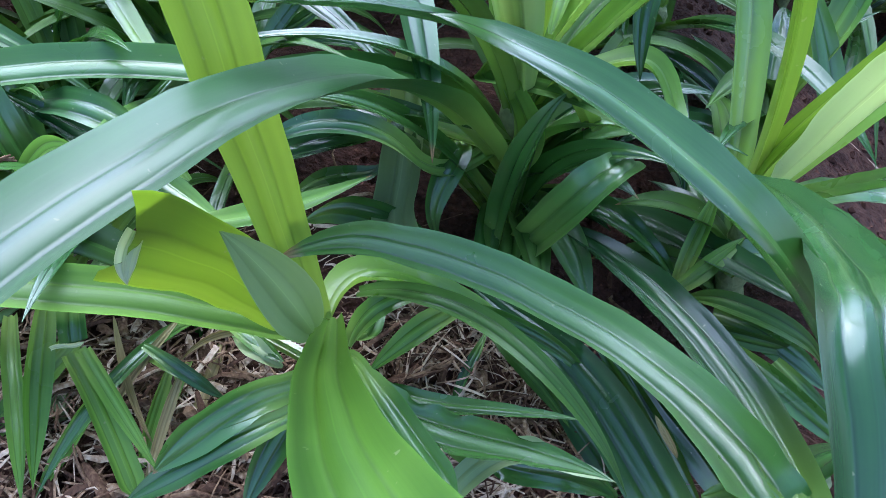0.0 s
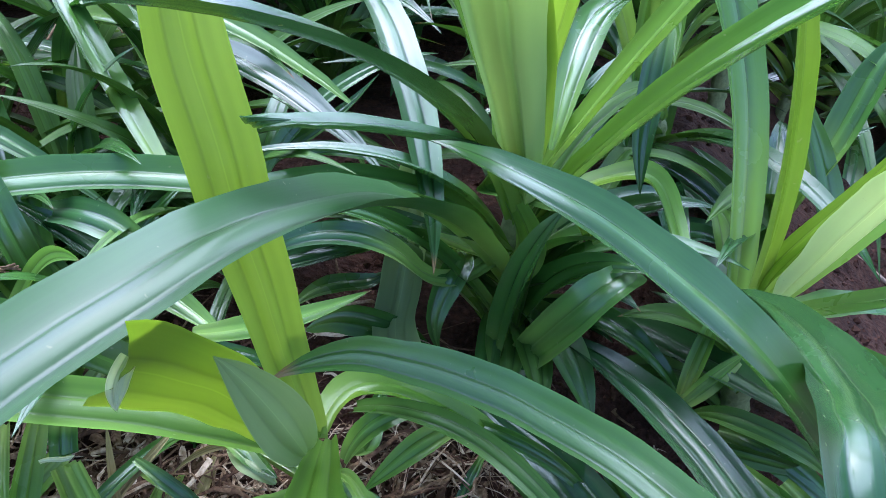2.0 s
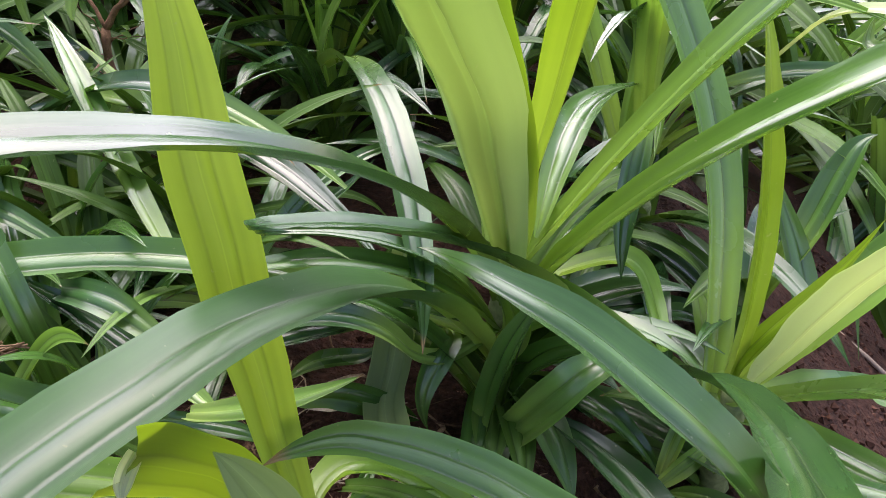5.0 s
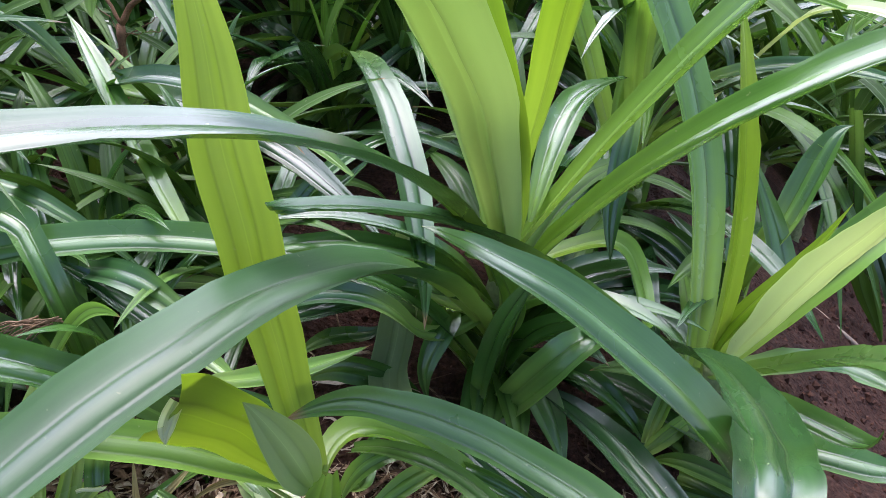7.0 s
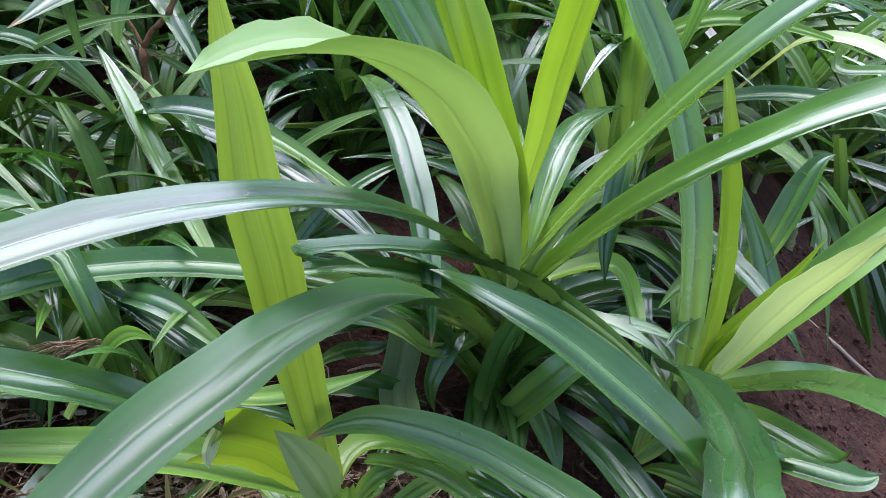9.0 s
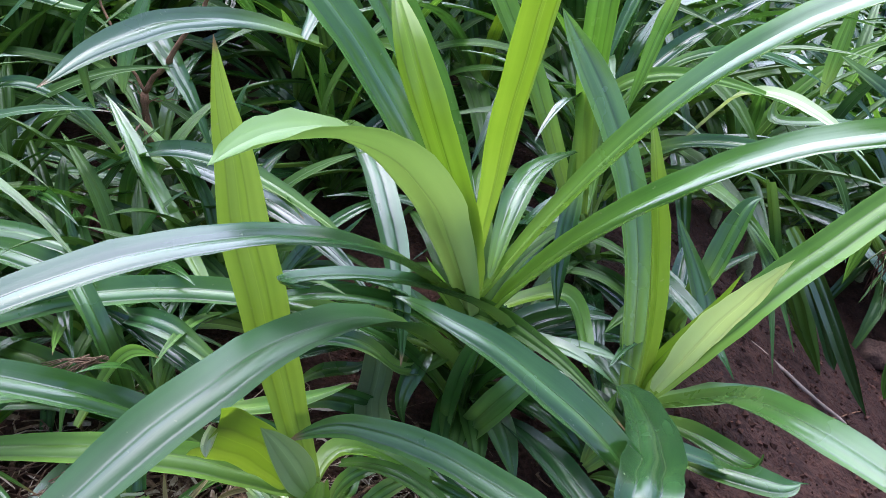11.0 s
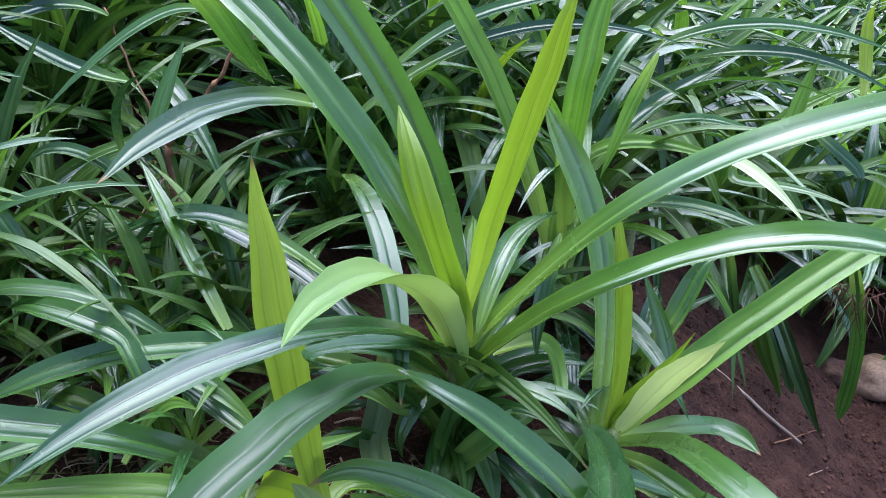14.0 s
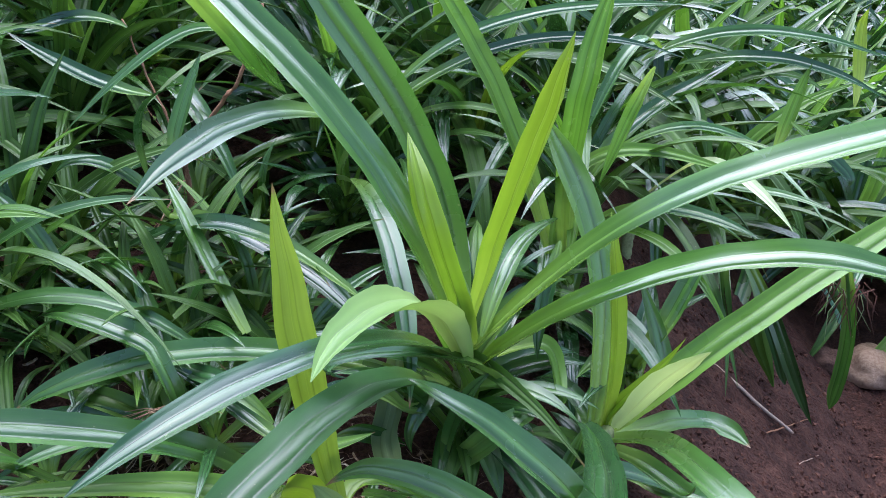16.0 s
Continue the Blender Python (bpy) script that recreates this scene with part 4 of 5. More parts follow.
leaf(low_plant, "pale", (0.041, 0.407, 0.100), (0.085, 0.398, 0.120), (0.127, 0.389, 0.120), (0.167, 0.382, 0.100), 0.015, side=(-0.16, -0.83, -0.53), face=-14, slim=0.6, base=0.6, ragged=0.4)
leaf(low_plant, "grey", (0.040, 0.357, 0.120), (0.063, 0.378, 0.140), (0.084, 0.390, 0.140), (0.120, 0.387, 0.130), 0.021, side=(0.36, -0.79, -0.49), face=-14, slim=0.8, base=0.9, ragged=0.4)
leaf(low_plant, "deep", (0.070, 0.561, 0.080), (0.101, 0.522, 0.070), (0.128, 0.492, 0.060), (0.144, 0.463, 0.050), 0.016, side=(-0.78, -0.46, -0.43), face=12, slim=0.4, base=0.5)
leaf(low_plant, "green", (0.301, 0.607, 0.040), (0.332, 0.584, 0.050), (0.373, 0.572, 0.030), (0.411, 0.540, 0.000), 0.029, side=(-0.55, -0.49, -0.68), face=-14, slim=0.6, base=0.6)
leaf(low_plant, "green", (0.348, 0.549, 0.040), (0.373, 0.517, 0.030), (0.392, 0.487, 0.020), (0.420, 0.459, 0.000), 0.019, side=(-0.73, -0.31, -0.61), face=-14, slim=0.5, base=0.6)
leaf(low_plant, "fresh", (0.271, 0.637, 0.050), (0.291, 0.642, 0.070), (0.315, 0.657, 0.080), (0.344, 0.683, 0.080), 0.021, side=(0.60, -0.68, -0.43), face=12, slim=0.4, base=0.6)
leaf(low_plant, "fresh", (0.272, 0.645, 0.050), (0.285, 0.665, 0.080), (0.305, 0.696, 0.100), (0.317, 0.718, 0.120), 0.020, side=(0.89, -0.44, -0.11), face=-14, slim=0.4, base=0.6)
leaf(left_plant, "green", (-0.366, 0.629, 0.320), (-0.382, 0.647, 0.330), (-0.429, 0.648, 0.340), (-0.487, 0.663, 0.351), (-0.541, 0.692, 0.345), (-0.591, 0.716, 0.299), 0.049, face=-2, twist=-1, slim=0.49, base=0.62, grown=0.3, root=(-0.340, 0.620, 0.130))
leaf(side_plant, "green", (0.432, 0.702, 0.004), (0.469, 0.676, 0.013), (0.503, 0.655, 0.020), (0.533, 0.639, 0.022), (0.555, 0.637, 0.021), (0.573, 0.653, 0.023), 0.048, face=10, twist=1, slim=0.45, base=0.62, root=(0.355, 0.705, 0.040))
leaf(mid_plant, "dark", (-0.311, 1.093, 0.257), (-0.383, 1.082, 0.258), (-0.454, 1.062, 0.252), (-0.524, 1.034, 0.241), (-0.594, 0.999, 0.226), (-0.661, 0.958, 0.201), 0.048, face=21, twist=1, slim=0.46, base=0.52, root=(-0.190, 1.300, 0.170))
leaf(left_plant, "fresh", (-0.351, 0.530, 0.190), (-0.334, 0.564, 0.216), (-0.319, 0.579, 0.245), (-0.300, 0.574, 0.276), (-0.269, 0.553, 0.301), (-0.228, 0.518, 0.313), 0.024, face=33, twist=0, slim=0.44, base=0.60)
leaf(edge_plant, "dark", (0.806, 1.400, 0.012), (0.866, 1.360, -0.073), (0.920, 1.310, -0.169), (0.963, 1.280, -0.286), (1.030, 1.255, -0.397), 0.037, side=(-0.86, 0.07, -0.50), face=12, slim=0.6, base=0.7)
leaf(edge_plant, "dark", (0.836, 1.410, -0.043), (0.883, 1.380, -0.139), (0.914, 1.350, -0.203), (0.937, 1.330, -0.258), (0.954, 1.310, -0.311), 0.028, side=(-0.89, 0.12, -0.44), face=12, slim=0.8, base=0.8)
leaf(edge_plant, "deep", (0.844, 1.400, -0.139), (0.865, 1.390, -0.184), (0.892, 1.380, -0.239), (0.921, 1.375, -0.299), (0.963, 1.370, -0.387), 0.055, side=(-0.89, 0.09, -0.44), face=12, slim=0.3, base=0.8)
leaf(edge_plant, "green", (1.029, 1.380, 0.039), (1.078, 1.360, -0.068), (1.098, 1.340, -0.182), (1.098, 1.330, -0.285), (1.101, 1.324, -0.405), 0.036, side=(-0.89, 0.42, -0.20), face=12, slim=0.85, base=0.7)
leaf(edge_plant, "dark", (0.994, 1.420, -0.006), (1.029, 1.420, -0.055), (1.053, 1.415, -0.084), (1.071, 1.410, -0.114), (1.085, 1.410, -0.145), 0.022, side=(-0.83, 0.11, -0.55), face=12, slim=0.5, base=0.7)
leaf(edge_plant, "fresh", (0.966, 1.380, 0.019), (0.962, 1.380, -0.014), (0.953, 1.375, -0.036), (0.943, 1.370, -0.067), (0.939, 1.370, -0.110), 0.027, side=(-0.83, 0.54, 0.13), face=12, slim=0.3, base=0.8)
leaf(left_plant, "bleached", (-0.265, 0.439, 0.184), (-0.257, 0.443, 0.187), (-0.247, 0.438, 0.184), (-0.240, 0.445, 0.186), 0.004, side=(0.23, -0.67, -0.71), face=12, slim=0.8, base=0.8, ragged=0.6)
leaf(left_plant, "green", (-0.188, 0.551, 0.100), (-0.204, 0.479, 0.160), (-0.235, 0.419, 0.160), (-0.276, 0.360, 0.100), 0.012, side=(-0.69, 0.32, 0.64), face=12, slim=0.6, base=0.6)
leaf(left_plant, "fresh", (-0.216, 0.478, 0.130), (-0.186, 0.455, 0.150), (-0.165, 0.445, 0.140), (-0.149, 0.449, 0.110), 0.013, side=(-0.45, -0.79, -0.41), face=12, slim=0.5, base=0.6)
leaf(left_plant, "fresh", (-0.200, 0.502, 0.090), (-0.200, 0.458, 0.100), (-0.203, 0.419, 0.100), (-0.213, 0.383, 0.080), 0.016, side=(-0.89, 0.06, 0.46), face=12, slim=0.6, base=0.7)
leaf(left_plant, "fresh", (-0.344, 0.510, 0.140), (-0.317, 0.453, 0.150), (-0.294, 0.406, 0.140), (-0.285, 0.357, 0.100), 0.015, side=(-0.85, -0.41, 0.32), face=12, slim=0.6, base=0.7)
leaf(left_plant, "straw", (-0.175, 0.531, 0.080), (-0.177, 0.472, 0.090), (-0.175, 0.426, 0.090), (-0.190, 0.396, 0.070), 0.011, side=(-0.90, 0.07, 0.43), face=12, slim=0.5, base=0.7)


def skirt(plant, x, y, low, high, count, length, turns, seed, kinds=("dark", "deep", "dark", "green"), droop=1.0):
    """Older leaves of a plant: they leave its stem between two heights, spread within a sector (degrees) and arch over towards the soil."""
    rng = random.Random(seed)
    for i in range(count):
        a = radians(turns[0] + (turns[1] - turns[0]) * (i + rng.uniform(0.1, 0.9)) / count)
        h = Vector((math.cos(a), math.sin(a), 0))
        rise = radians(rng.uniform(38, 74))
        third = length * rng.uniform(0.75, 1.2) / 5
        q = Vector((x, y, rng.uniform(low, high))) + h * 0.008
        pts, way = [q], rise
        sway = Vector((-h.y, h.x, 0)) * rng.uniform(-0.12, 0.12)
        for k in range(5):
            q = q + (h * math.cos(way) + Vector((0, 0, math.sin(way))) + sway * k * 0.5).normalized() * third
            q.z = max(q.z, ground_height(q.x, q.y) + 0.012)
            pts.append(q)
            way -= radians(rng.uniform(14, 26)) * droop
        leaf(plant, rng.choice(kinds), *pts, rng.uniform(0.034, 0.047), twist=rng.uniform(-15, 15), face=rng.uniform(-12, 12), base=0.6, slim=rng.uniform(0.3, 0.55))


skirt(middle_plant, 0.1, 0.775, 0.03, 0.13, 6, 0.3, (-50, 60), 53, ("green", "dark", "deep"), droop=1.1)
skirt(middle_plant, 0.1, 0.775, 0.02, 0.07, 6, 0.2, (-120, -20), 52, ("green", "deep", "dark"), droop=1.1)
skirt(middle_plant, 0.1, 0.775, 0.04, 0.2, 6, 0.36, (130, 215), 42)
skirt(middle_plant, 0.11, 0.79, 0.04, 0.2, 7, 0.36, (45, 125), 51, ("dark", "green", "deep"), droop=0.9)
skirt(side_plant, 0.35, 0.7, -0.04, 0.04, 4, 0.2, (120, 200), 43, ("deep", "dark"))
skirt(side_plant, 0.35, 0.7, -0.02, 0.08, 4, 0.26, (75, 120), 44, ("dark", "deep", "green"))
skirt(back_plant, -0.19, 1.3, 0.06, 0.18, 11, 0.4, (-120, 150), 45)
skirt(shady_plant, -0.5, 1.22, 0.08, 0.22, 9, 0.45, (20, 190), 46, ("green", "deep", "dark"))
skirt(mid_plant, -0.32, 0.88, 0.05, 0.18, 7, 0.3, (150, 290), 47, ("green", "dark", "green"))
skirt(leafy_plant, 0.32, 1.12, 0.02, 0.12, 13, 0.38, (60, 320), 48)
skirt(blue_plant, 0.45, 0.95, -0.08, 0.05, 9, 0.32, (70, 250), 49, ("dark", "deep"))
skirt(left_plant, -0.34, 0.62, 0.06, 0.14, 8, 0.3, (100, 250), 50, ("green", "fresh", "green"))

# ---- the rest of the bed ----
def fill_plant(seed, leaves, size, erect, wide=1.0, young=0.12, matt=0.6, light=0.3):
    """One plant of the bed at the origin: leaves in a spiral, the young ones upright, the old ones arching over."""
    rng = random.Random(seed)
    plant = tagged(new("pandan_plant"), "bushy pandan plant with arching glossy green strap leaves", "plant", "pandan plants")
    n = 8
    v, f = tube([(0, 0, -0.05 + 0.2 * size * i / n) for i in range(n + 1)], [0.015 * (1.15 if i % 2 else 0.95) for i in range(n + 1)], 8)
    mesh_object("stem", v, f, STEM, plant)
    for i in range(leaves):
        a = i * 2.39996 + rng.uniform(-0.3, 0.3)
        age = 1 - i / leaves
        rise = radians(84 - (62 - erect) * age + rng.uniform(-8, 8))
        length = size * rng.uniform(0.5, 0.78) * (0.72 + 0.6 * min(age, 0.6))
        h = Vector((math.cos(a), math.sin(a), 0))
        z0 = Vector((0, 0, 0.04 + 0.13 * size * (1 - age)))
        third = length / 3
        d1 = h * math.cos(rise) + Vector((0, 0, math.sin(rise)))
        r2 = rise - radians(rng.uniform(10, 30) + 22 * age)
        d2 = h * math.cos(r2) + Vector((0, 0, math.sin(r2)))
        r3 = r2 - radians(rng.uniform(12, 48) + 32 * age)
        d3 = h * math.cos(r3) + Vector((0, 0, math.sin(r3)))
        sway = Vector((-h.y, h.x, 0)) * rng.uniform(-0.25, 0.25) * third
        p0 = h * 0.008 + z0
        p1 = p0 + d1 * third
        p2 = p1 + d2 * third + sway
        p3 = p2 + d3 * third + sway * 1.6
        pick = rng.random()
        # the matt share takes deep leaves, dulled to suggest shade over the bed
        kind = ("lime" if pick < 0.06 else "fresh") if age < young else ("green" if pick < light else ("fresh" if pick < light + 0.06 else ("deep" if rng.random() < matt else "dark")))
        vv, ff, uv, along = blade((p0, p1, p2, p3), wide * size * rng.uniform(0.034, 0.05), steps=18, across=ACROSS_FAR, twist=rng.uniform(-35, 35), seed=i + seed * 31)
        mesh_object("leaf", vv, ff, LEAF[kind], plant, uvs=uv, along=along)
    return plant


def place(kinds, spots, rng, low, high, lean):
    for i, (x, y) in enumerate(spots):
        m = pose(x, y, ground_height(x, y), rng.uniform(-lean, lean), rng.uniform(-lean, lean), rng.uniform(0, 360)) @ Matrix.Scale(rng.uniform(low, high), 4)
        if i < len(kinds):
            kinds[i].matrix_basis = m
        else:
            copy_thing(kinds[i % len(kinds)], m).matrix_basis = m


def fill_bed():
    rng = random.Random(11)
    # mostly deep leaves here: background shade put into the leaf material
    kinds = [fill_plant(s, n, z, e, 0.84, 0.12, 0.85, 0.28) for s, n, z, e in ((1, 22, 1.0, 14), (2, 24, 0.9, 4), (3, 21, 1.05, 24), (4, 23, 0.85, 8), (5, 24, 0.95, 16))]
    spots = []
    y = 1.12
    while y < 5.3:
        x = -2.1
        step = 0.23 if y < 1.7 else 0.36
        while x < 1.4 + 0.6 * y:
            px, py = x + rng.uniform(-0.1, 0.1), y + rng.uniform(-0.1, 0.1)
            bare = (px > 0.42 and py < 1.66) or (px > 0.9 and py < 1.95) or (px > 3.0 and py > 4.6) or (px < 0.3 and py > 4.2)
            shrub_gap = math.hypot(px + 0.46, py - 1.06) < 0.48 or math.hypot(px + 0.17, py - 1.18) < 0.24 or math.hypot(px - 0.16, py - 1.12) < 0.22
            if not bare and not shrub_gap:
                spots.append((px, py))
            x += step
        y += step * 0.95
    spots += [(-1.0, 0.85), (-1.25, 0.6), (-0.95, 0.5), (-1.4, 0.95), (-1.1, 0.25), (-1.15, 1.1), (-0.8, 0.72), (-0.75, 0.95)]
    near_spots = [s for s in spots if s[1] < 1.6]
    far_spots = [s for s in spots if s[1] >= 1.6]
    place(kinds, near_spots, rng, 0.85, 1.1, 7)
    large = [fill_plant(s, n, z, e, 0.92, 0.08, 0.65, 0.2) for s, n, z, e in ((6, 21, 1.2, 14), (7, 23, 1.25, 4), (8, 20, 1.3, 22), (9, 22, 1.15, 8))]
    place(large, far_spots, rng, 0.9, 1.12, 7)
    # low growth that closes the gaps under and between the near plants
    # nearly all deep leaves, so shade low in the bed is in their colour
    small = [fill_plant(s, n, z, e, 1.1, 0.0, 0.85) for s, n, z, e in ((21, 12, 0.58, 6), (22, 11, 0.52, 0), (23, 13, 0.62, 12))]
    near = [(-0.45, 0.72), (-0.62, 0.92), (-0.72, 0.6), (-0.3, 0.88), (-0.5, 0.5), (0.14, 1.0), (-0.3, 0.62), (-0.75, 0.3), (-0.2, 0.8), (-0.46, 0.93), (-0.7, 0.8), (-0.6, 0.75), (-0.5, 0.84), (-0.4, 0.8), (-0.33, 0.97), (-0.7, 1.05), (-0.85, 0.62), (-0.62, 0.38), (-0.35, 1.25), (-0.3, 1.46)]
    place(small, [q for q in near if q[1] >= 0.78], rng, 0.8, 1.05, 10)
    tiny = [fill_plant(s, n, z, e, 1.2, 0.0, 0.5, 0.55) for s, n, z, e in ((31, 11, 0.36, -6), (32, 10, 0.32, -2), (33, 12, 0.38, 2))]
    place(tiny, [q for q in near if q[1] < 0.78], rng, 0.8, 1.05, 10)


fill_bed()


# ---- soil crumbs, litter, stone, twigs ----
def crumbs():
    """Lumps and crumbs of soil scattered over the bare strip and between the plants."""
    rng = random.Random(5)
    verts, faces = [], []
    for _ in range(14000):
        if rng.random() < 0.75:
            x, y = rng.uniform(0.42, 1.5), rng.uniform(0.5, 1.75)
        else:
            x, y = rng.uniform(-0.7, 0.6), rng.uniform(0.2, 1.1)
        r = 0.0012 + 0.0085 * rng.random() ** 8
        c = Vector((x, y, ground_height(x, y) + 0.018 * noise.noise(Vector((x, y, 0)) * 6) + 0.3 * r))
        q = Euler((rng.uniform(0, 6), rng.uniform(0, 6), rng.uniform(0, 6))).to_matrix()
        k = len(verts)
        for d in ((1, 0, 0), (-1, 0, 0), (0, 1, 0), (0, -1, 0), (0, 0, 1), (0, 0, -1)):
            verts.append(c + q @ Vector(d) * r * rng.uniform(0.7, 1.2))
        for a, b2, d in ((0, 2, 4), (2, 1, 4), (1, 3, 4), (3, 0, 4), (2, 0, 5), (1, 2, 5), (3, 1, 5), (0, 3, 5)):
            faces.append((k + a, k + b2, k + d))
    ob = mesh_object("soil_crumbs", verts, faces, CRUMB, smooth=False)
    tagged(ob, "loose dark red-brown soil crumbs on the ground", "soil", kind="stuff")


def litter():
    """Shredded dry leaf strips and fibres on the soil under the plants."""
    rng = random.Random(8)
    verts, faces = [], []
    for k in range(4600):
        x, y = (rng.gauss(-0.22, 0.2), rng.gauss(0.42, 0.13)) if k % 7 else (rng.uniform(-0.02, 0.22), rng.uniform(0.34, 0.6))
        if x > 0.55 or y < 0.1:
            continue
        a = rng.uniform(0, math.tau)
        ln = rng.uniform(0.015, 0.07)
        w = rng.uniform(0.0005, 0.002) if rng.random() < 0.84 else rng.uniform(0.002, 0.006)
        z = ground_height(x, y) + rng.uniform(0.004, 0.03)
        d = Vector((math.cos(a), math.sin(a), rng.uniform(-0.25, 0.25)))
        s = Vector((-d.y, d.x, rng.uniform(-0.5, 0.5))).normalized() * w
        bend = Vector((rng.uniform(-1, 1), rng.uniform(-1, 1), rng.uniform(-0.2, 0.6))) * ln * 0.25
        n0 = len(verts)
        for i in range(4):
            u = i / 3
            c = Vector((x, y, z)) + d * ln * (u - 0.5) + bend * (1 - (2 * u - 1) ** 2)
            m = 1 - 0.5 * abs(2 * u - 1)
            verts += [c - s * m, c + Vector((0, 0, w * 0.6)), c + s * m]
        for i in range(3):
            q = n0 + 3 * i
            faces += [(q, q + 1, q + 4, q + 3), (q + 1, q + 2, q + 5, q + 4)]
    ob = mesh_object("leaf_litter", verts, faces, LITTER)
    tagged(ob, "tangled pale brown dry leaf litter and fibres", "litter", kind="stuff")


def stone(x, y, r, seed, material, label):
    bm = bmesh.new()
    bmesh.ops.create_icosphere(bm, subdivisions=4, radius=r)
    for v in bm.verts:
        n = v.co.normalized()
        v.co = Vector((v.co.x * 1.25, v.co.y, v.co.z * 0.8)) + n * r * (0.22 * noise.noise(n * 1.6 + Vector((seed, 0, 0))) + 0.05 * noise.noise(n * 7))
    me = bpy.data.meshes.new("stone")
    bm.to_mesh(me)
    bm.free()
    me.polygons.foreach_set("use_smooth", [True] * len(me.polygons))
    me.materials.append(material)
    ob = new("stone", me)
    ob.location = (x, y, ground_height(x, y) + 0.35 * r)
    return tagged(ob, label, "stone")


def stick(name, pts, r0, r1, material, label, category):
    """A thin bent stick along a few points."""
    path = []
    for i in range(len(pts) - 1):
        for j in range(6):
            q = Vector(pts[i]).lerp(Vector(pts[i + 1]), j / 6)
            path.append(q + Vector((noise.noise(q * 25), noise.noise(q * 25 + Vector((7, 0, 0))), noise.noise(q * 25 + Vector((0, 9, 0))))) * 0.0025)
    path.append(Vector(pts[-1]))
    m = len(path) - 1
    v, f = tube(path, [r0 + (r1 - r0) * i / m for i in range(m + 1)], 7, 0.25)
    ob = mesh_object(name, v, f, material)
    return tagged(ob, label, category)


def shrub(stem, right, left, twig):
    """A thin woody shrub that forks, with a few fine side shoots and tiny leaves."""
    ob = tagged(new("woody_shrub"), "thin reddish-brown forked woody stem among the leaves", "shrub")
    rng = random.Random(3)
    for name, pts, r0, r1 in (("trunk", stem, 0.0075, 0.0065), ("branch", right, 0.0055, 0.003), ("branch", left, 0.0032, 0.0018), ("twig", twig, 0.0025, 0.0012)):
        path = []
        for i in range(len(pts) - 1):
            for j in range(7):
                q = Vector(pts[i]).lerp(Vector(pts[i + 1]), j / 7)
                path.append(q + Vector((noise.noise(q * 30), noise.noise(q * 30 + Vector((7, 0, 0))), 0)) * 0.007)
        path.append(Vector(pts[-1]))
        m = len(path) - 1
        v, f = tube(path, [(r0 + (r1 - r0) * i / m) * (1.35 if i % 7 == 6 else 1.0) for i in range(m + 1)], 8, 0.3)
        mesh_object(name, v, f, BARK, ob)
    foot = Vector(stem[1])
    for k in range(9):
        d = Vector((rng.uniform(-0.3, 1), rng.uniform(-0.8, 0.3), rng.uniform(-0.6, 0.5))).normalized()
        ln = rng.uniform(0.06, 0.16)
        s0 = foot.lerp(Vector(stem[2]), rng.uniform(0, 1))
        path = [s0 + d * ln * i / 8 + Vector((noise.noise(s0 * 9 + Vector((i, k, 0))), noise.noise(s0 * 9 + Vector((k, i, 3))), noise.noise(Vector((i, k, 9.5))))) * 0.008 for i in range(9)]
        v, f = tube(path, [0.0012 - 0.0006 * i / 8 for i in range(9)], 5)
        mesh_object("shoot", v, f, BARK, ob)
        for i in range(3, 9):
            c = path[i]
            a = Vector((rng.uniform(-1, 1), rng.uniform(-1, 1), rng.uniform(-0.2, 0.6))).normalized()
            b = a.orthogonal().normalized()
            r = rng.uniform(0.005, 0.009)
            e = a.cross(b) * r * 0.25
            vs = [c, c + a * r + b * r * 0.6 + e, c + a * r * 2.4, c + a * r - b * r * 0.6 + e]
            uv = [(0, 0.5), (0.1, 0.9), (0.2, 0.5), (0.1, 0.1)]
            mesh_object("leaflet", vs, [(0, 1, 2), (0, 2, 3)], LEAF["green"], ob, uvs=uv)


def dry_tuft(x, y, z):
    """A withered tuft of fine fibres on a stalk that rises from the soil."""
    rng = random.Random(4)
    ob = tagged(new("dry_seed_head"), "withered brown tuft of dry fibres among the leaves", "seed head")
    v, f = tube([(x - 0.05, y + 0.02, ground_height(x - 0.05, y + 0.02) - 0.01), (x - 0.05, y + 0.01, z - 0.05), (x, y, z)], [0.0018, 0.0016, 0.0014], 6)
    mesh_object("stalk", v, f, LITTER, ob)
    for k in range(24):
        a = Vector((-1 + rng.uniform(-0.2, 0.5), -0.25 + rng.uniform(-0.3, 0.3), -0.2 + rng.uniform(-0.3, 0.3))).normalized() * rng.uniform(0.02, 0.075)
        s0 = Vector((x + rng.uniform(-0.01, 0.02), y, z + rng.uniform(-0.004, 0.008)))
        v, f = tube([s0, s0 + a * 0.5 + Vector((0, 0, 0.006)), s0 + a], [0.0009, 0.0007, 0.0004], 4)
        mesh_object("fibre", v, f, LITTER, ob)


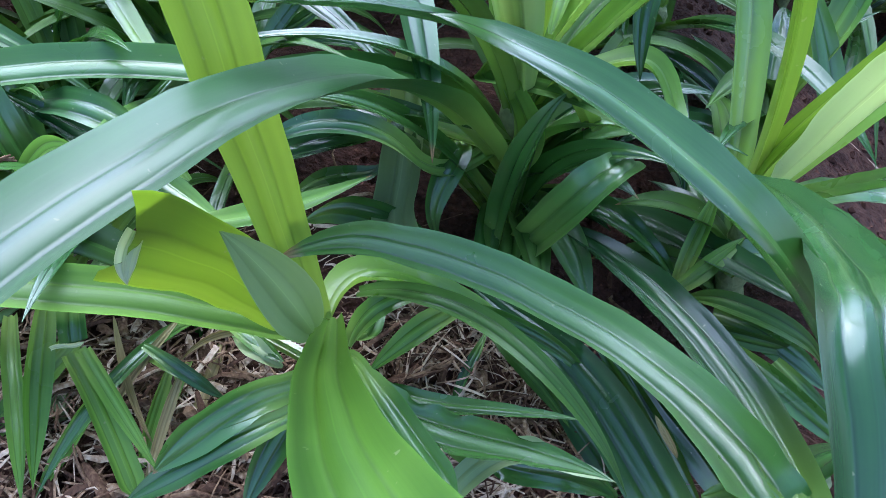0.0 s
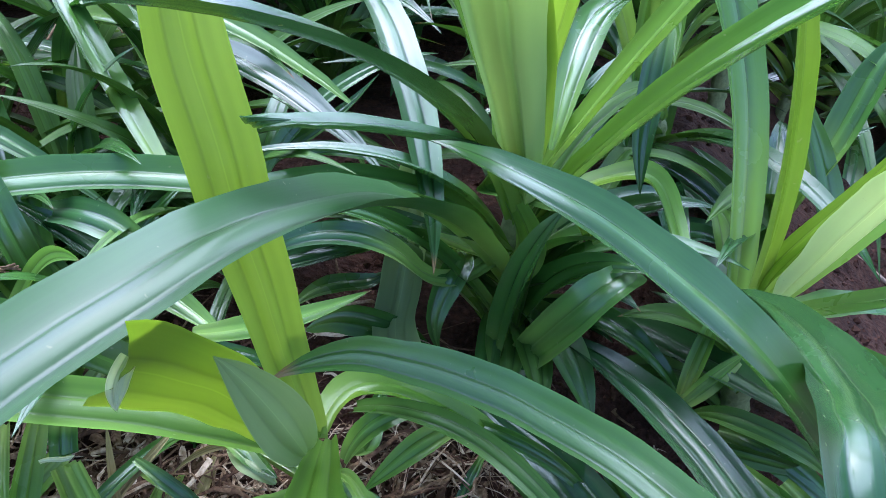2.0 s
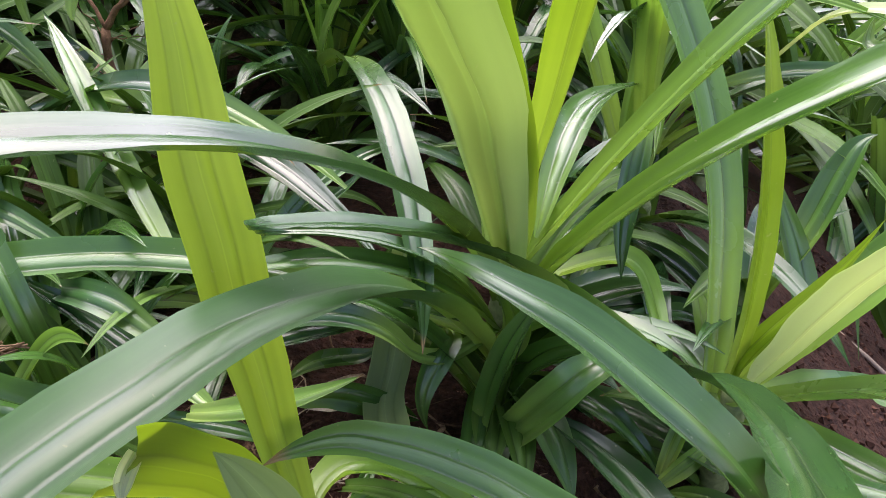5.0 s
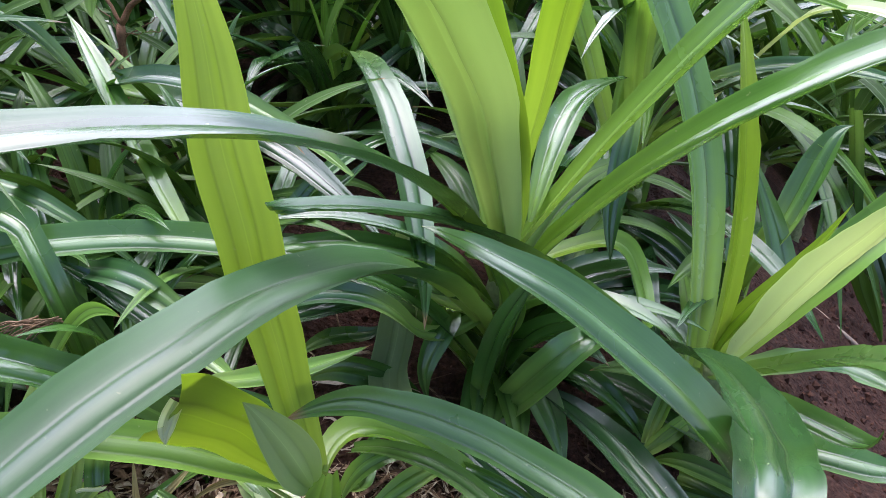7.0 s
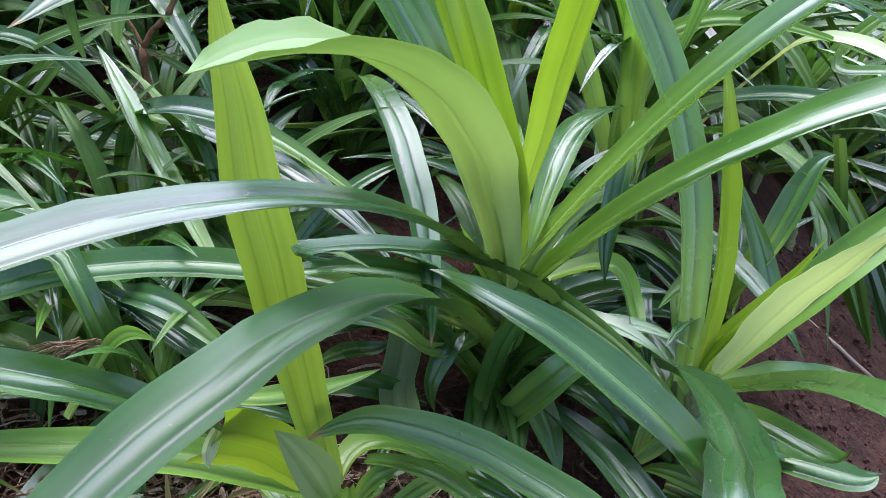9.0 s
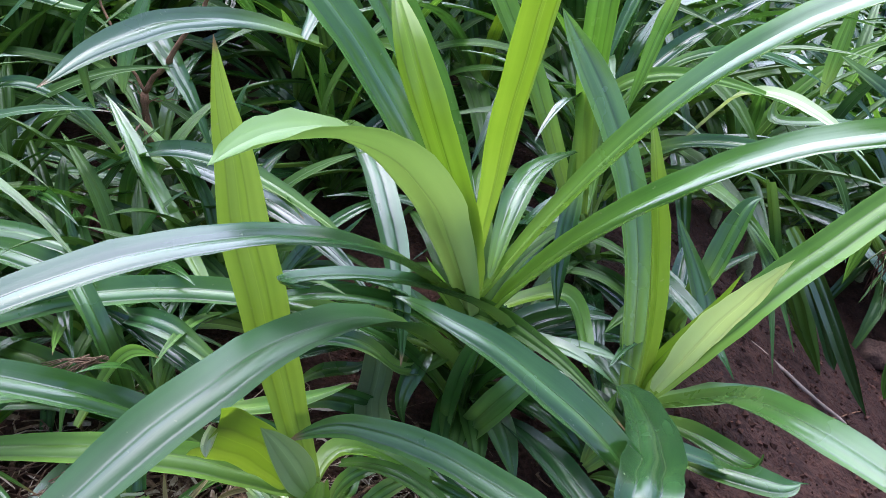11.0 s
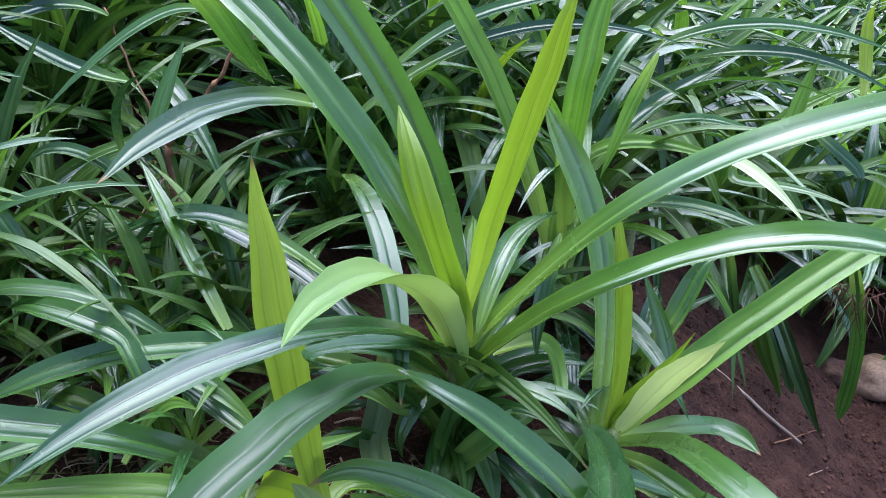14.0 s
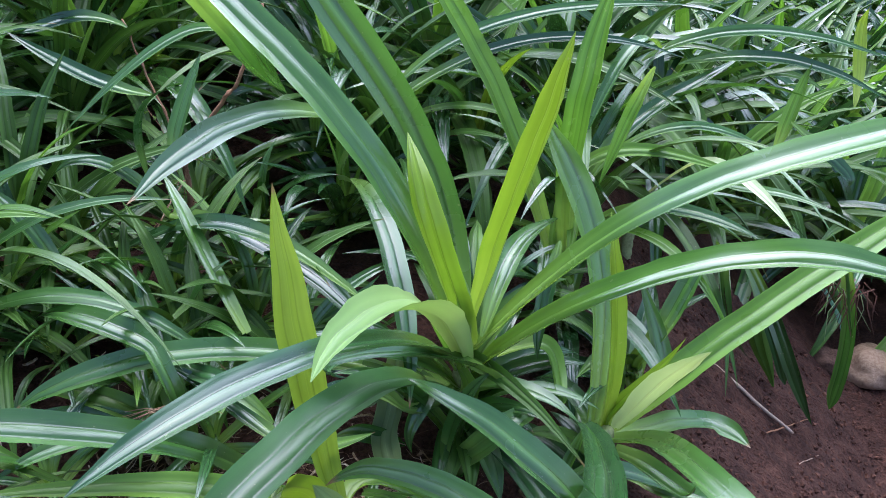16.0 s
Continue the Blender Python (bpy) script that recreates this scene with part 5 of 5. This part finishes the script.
def root_clump(x, y, z):
    """Dry brown leaf bases and roots hanging at the foot of a plant above the bare soil."""
    rng = random.Random(14)
    ob = tagged(new("root_clump"), "dry brown roots and dead leaf bases above bare soil", "roots")
    for k in range(34):
        s0 = Vector((x + rng.uniform(-0.05, 0.05), y + rng.uniform(-0.03, 0.05), z + rng.uniform(-0.02, 0.03)))
        end = Vector((s0.x + rng.uniform(-0.05, 0.05), s0.y + rng.uniform(-0.06, 0.02), 0))
        end.z = max(ground_height(end.x, end.y), s0.z - rng.uniform(0.05, 0.14))
        mid = s0.lerp(end, 0.5) + Vector((rng.uniform(-0.02, 0.02), rng.uniform(-0.02, 0.02), 0.012))
        r = rng.uniform(0.0008, 0.0021)
        v, f = tube([s0, s0.lerp(mid, 0.6), mid, mid.lerp(end, 0.6), end], [r, r, r * 0.9, r * 0.7, r * 0.4], 5)
        mesh_object("root", v, f, STEM if k % 5 == 0 else CRUMB, ob)


crumbs()
litter()
stone(1.472, 1.745, 0.088, 2.0, STONE, "rounded tan stone half sunk in soil")
stone(1.318, 1.768, 0.05, 5.0, SOILED_STONE, "small reddish stone caked with soil")
stick("fallen_twig", ((0.699, 1.264, -0.183), (0.780, 1.253, -0.243), (0.857, 1.225, -0.301), (0.959, 1.204, -0.377)), 0.0055, 0.004, TWIG, "grey-brown fallen twig lying on soil", "twig")
stick("fallen_twig", ((0.853, 1.132, -0.306), (0.968, 1.240, -0.385), (1.075, 1.346, -0.462)), 0.0022, 0.0014, BARK, "short thin brown twig lying on soil", "twig")
stick("fallen_twig", ((0.906, 1.062, -0.345), (0.972, 1.128, -0.392), (1.037, 1.189, -0.438)), 0.0012, 0.0008, TWIG, "hair-thin pale twig lying on soil", "twig")
shrub(((-0.516, 1.207, 0.108), (-0.511, 1.214, 0.226), (-0.515, 1.244, 0.333)), ((-0.515, 1.244, 0.333), (-0.457, 1.252, 0.399), (-0.396, 1.265, 0.476), (-0.353, 1.280, 0.554), (-0.325, 1.289, 0.644)), ((-0.515, 1.244, 0.333), (-0.571, 1.295, 0.419), (-0.620, 1.345, 0.503), (-0.657, 1.384, 0.569)), ((-0.364, 1.273, 0.515), (-0.340, 1.282, 0.538), (-0.312, 1.290, 0.568)))
stick("dry_stalk", ((-0.496, 1.168, 0.304), (-0.511, 1.095, 0.280), (-0.522, 1.015, 0.247), (-0.520, 0.937, 0.215)), 0.0018, 0.0012, LITTER, "thin pale dry stalk leaning in the leaves", "stalk")
root_clump(1.048, 1.348, -0.023)
dry_tuft(-0.331, 0.564, 0.266)
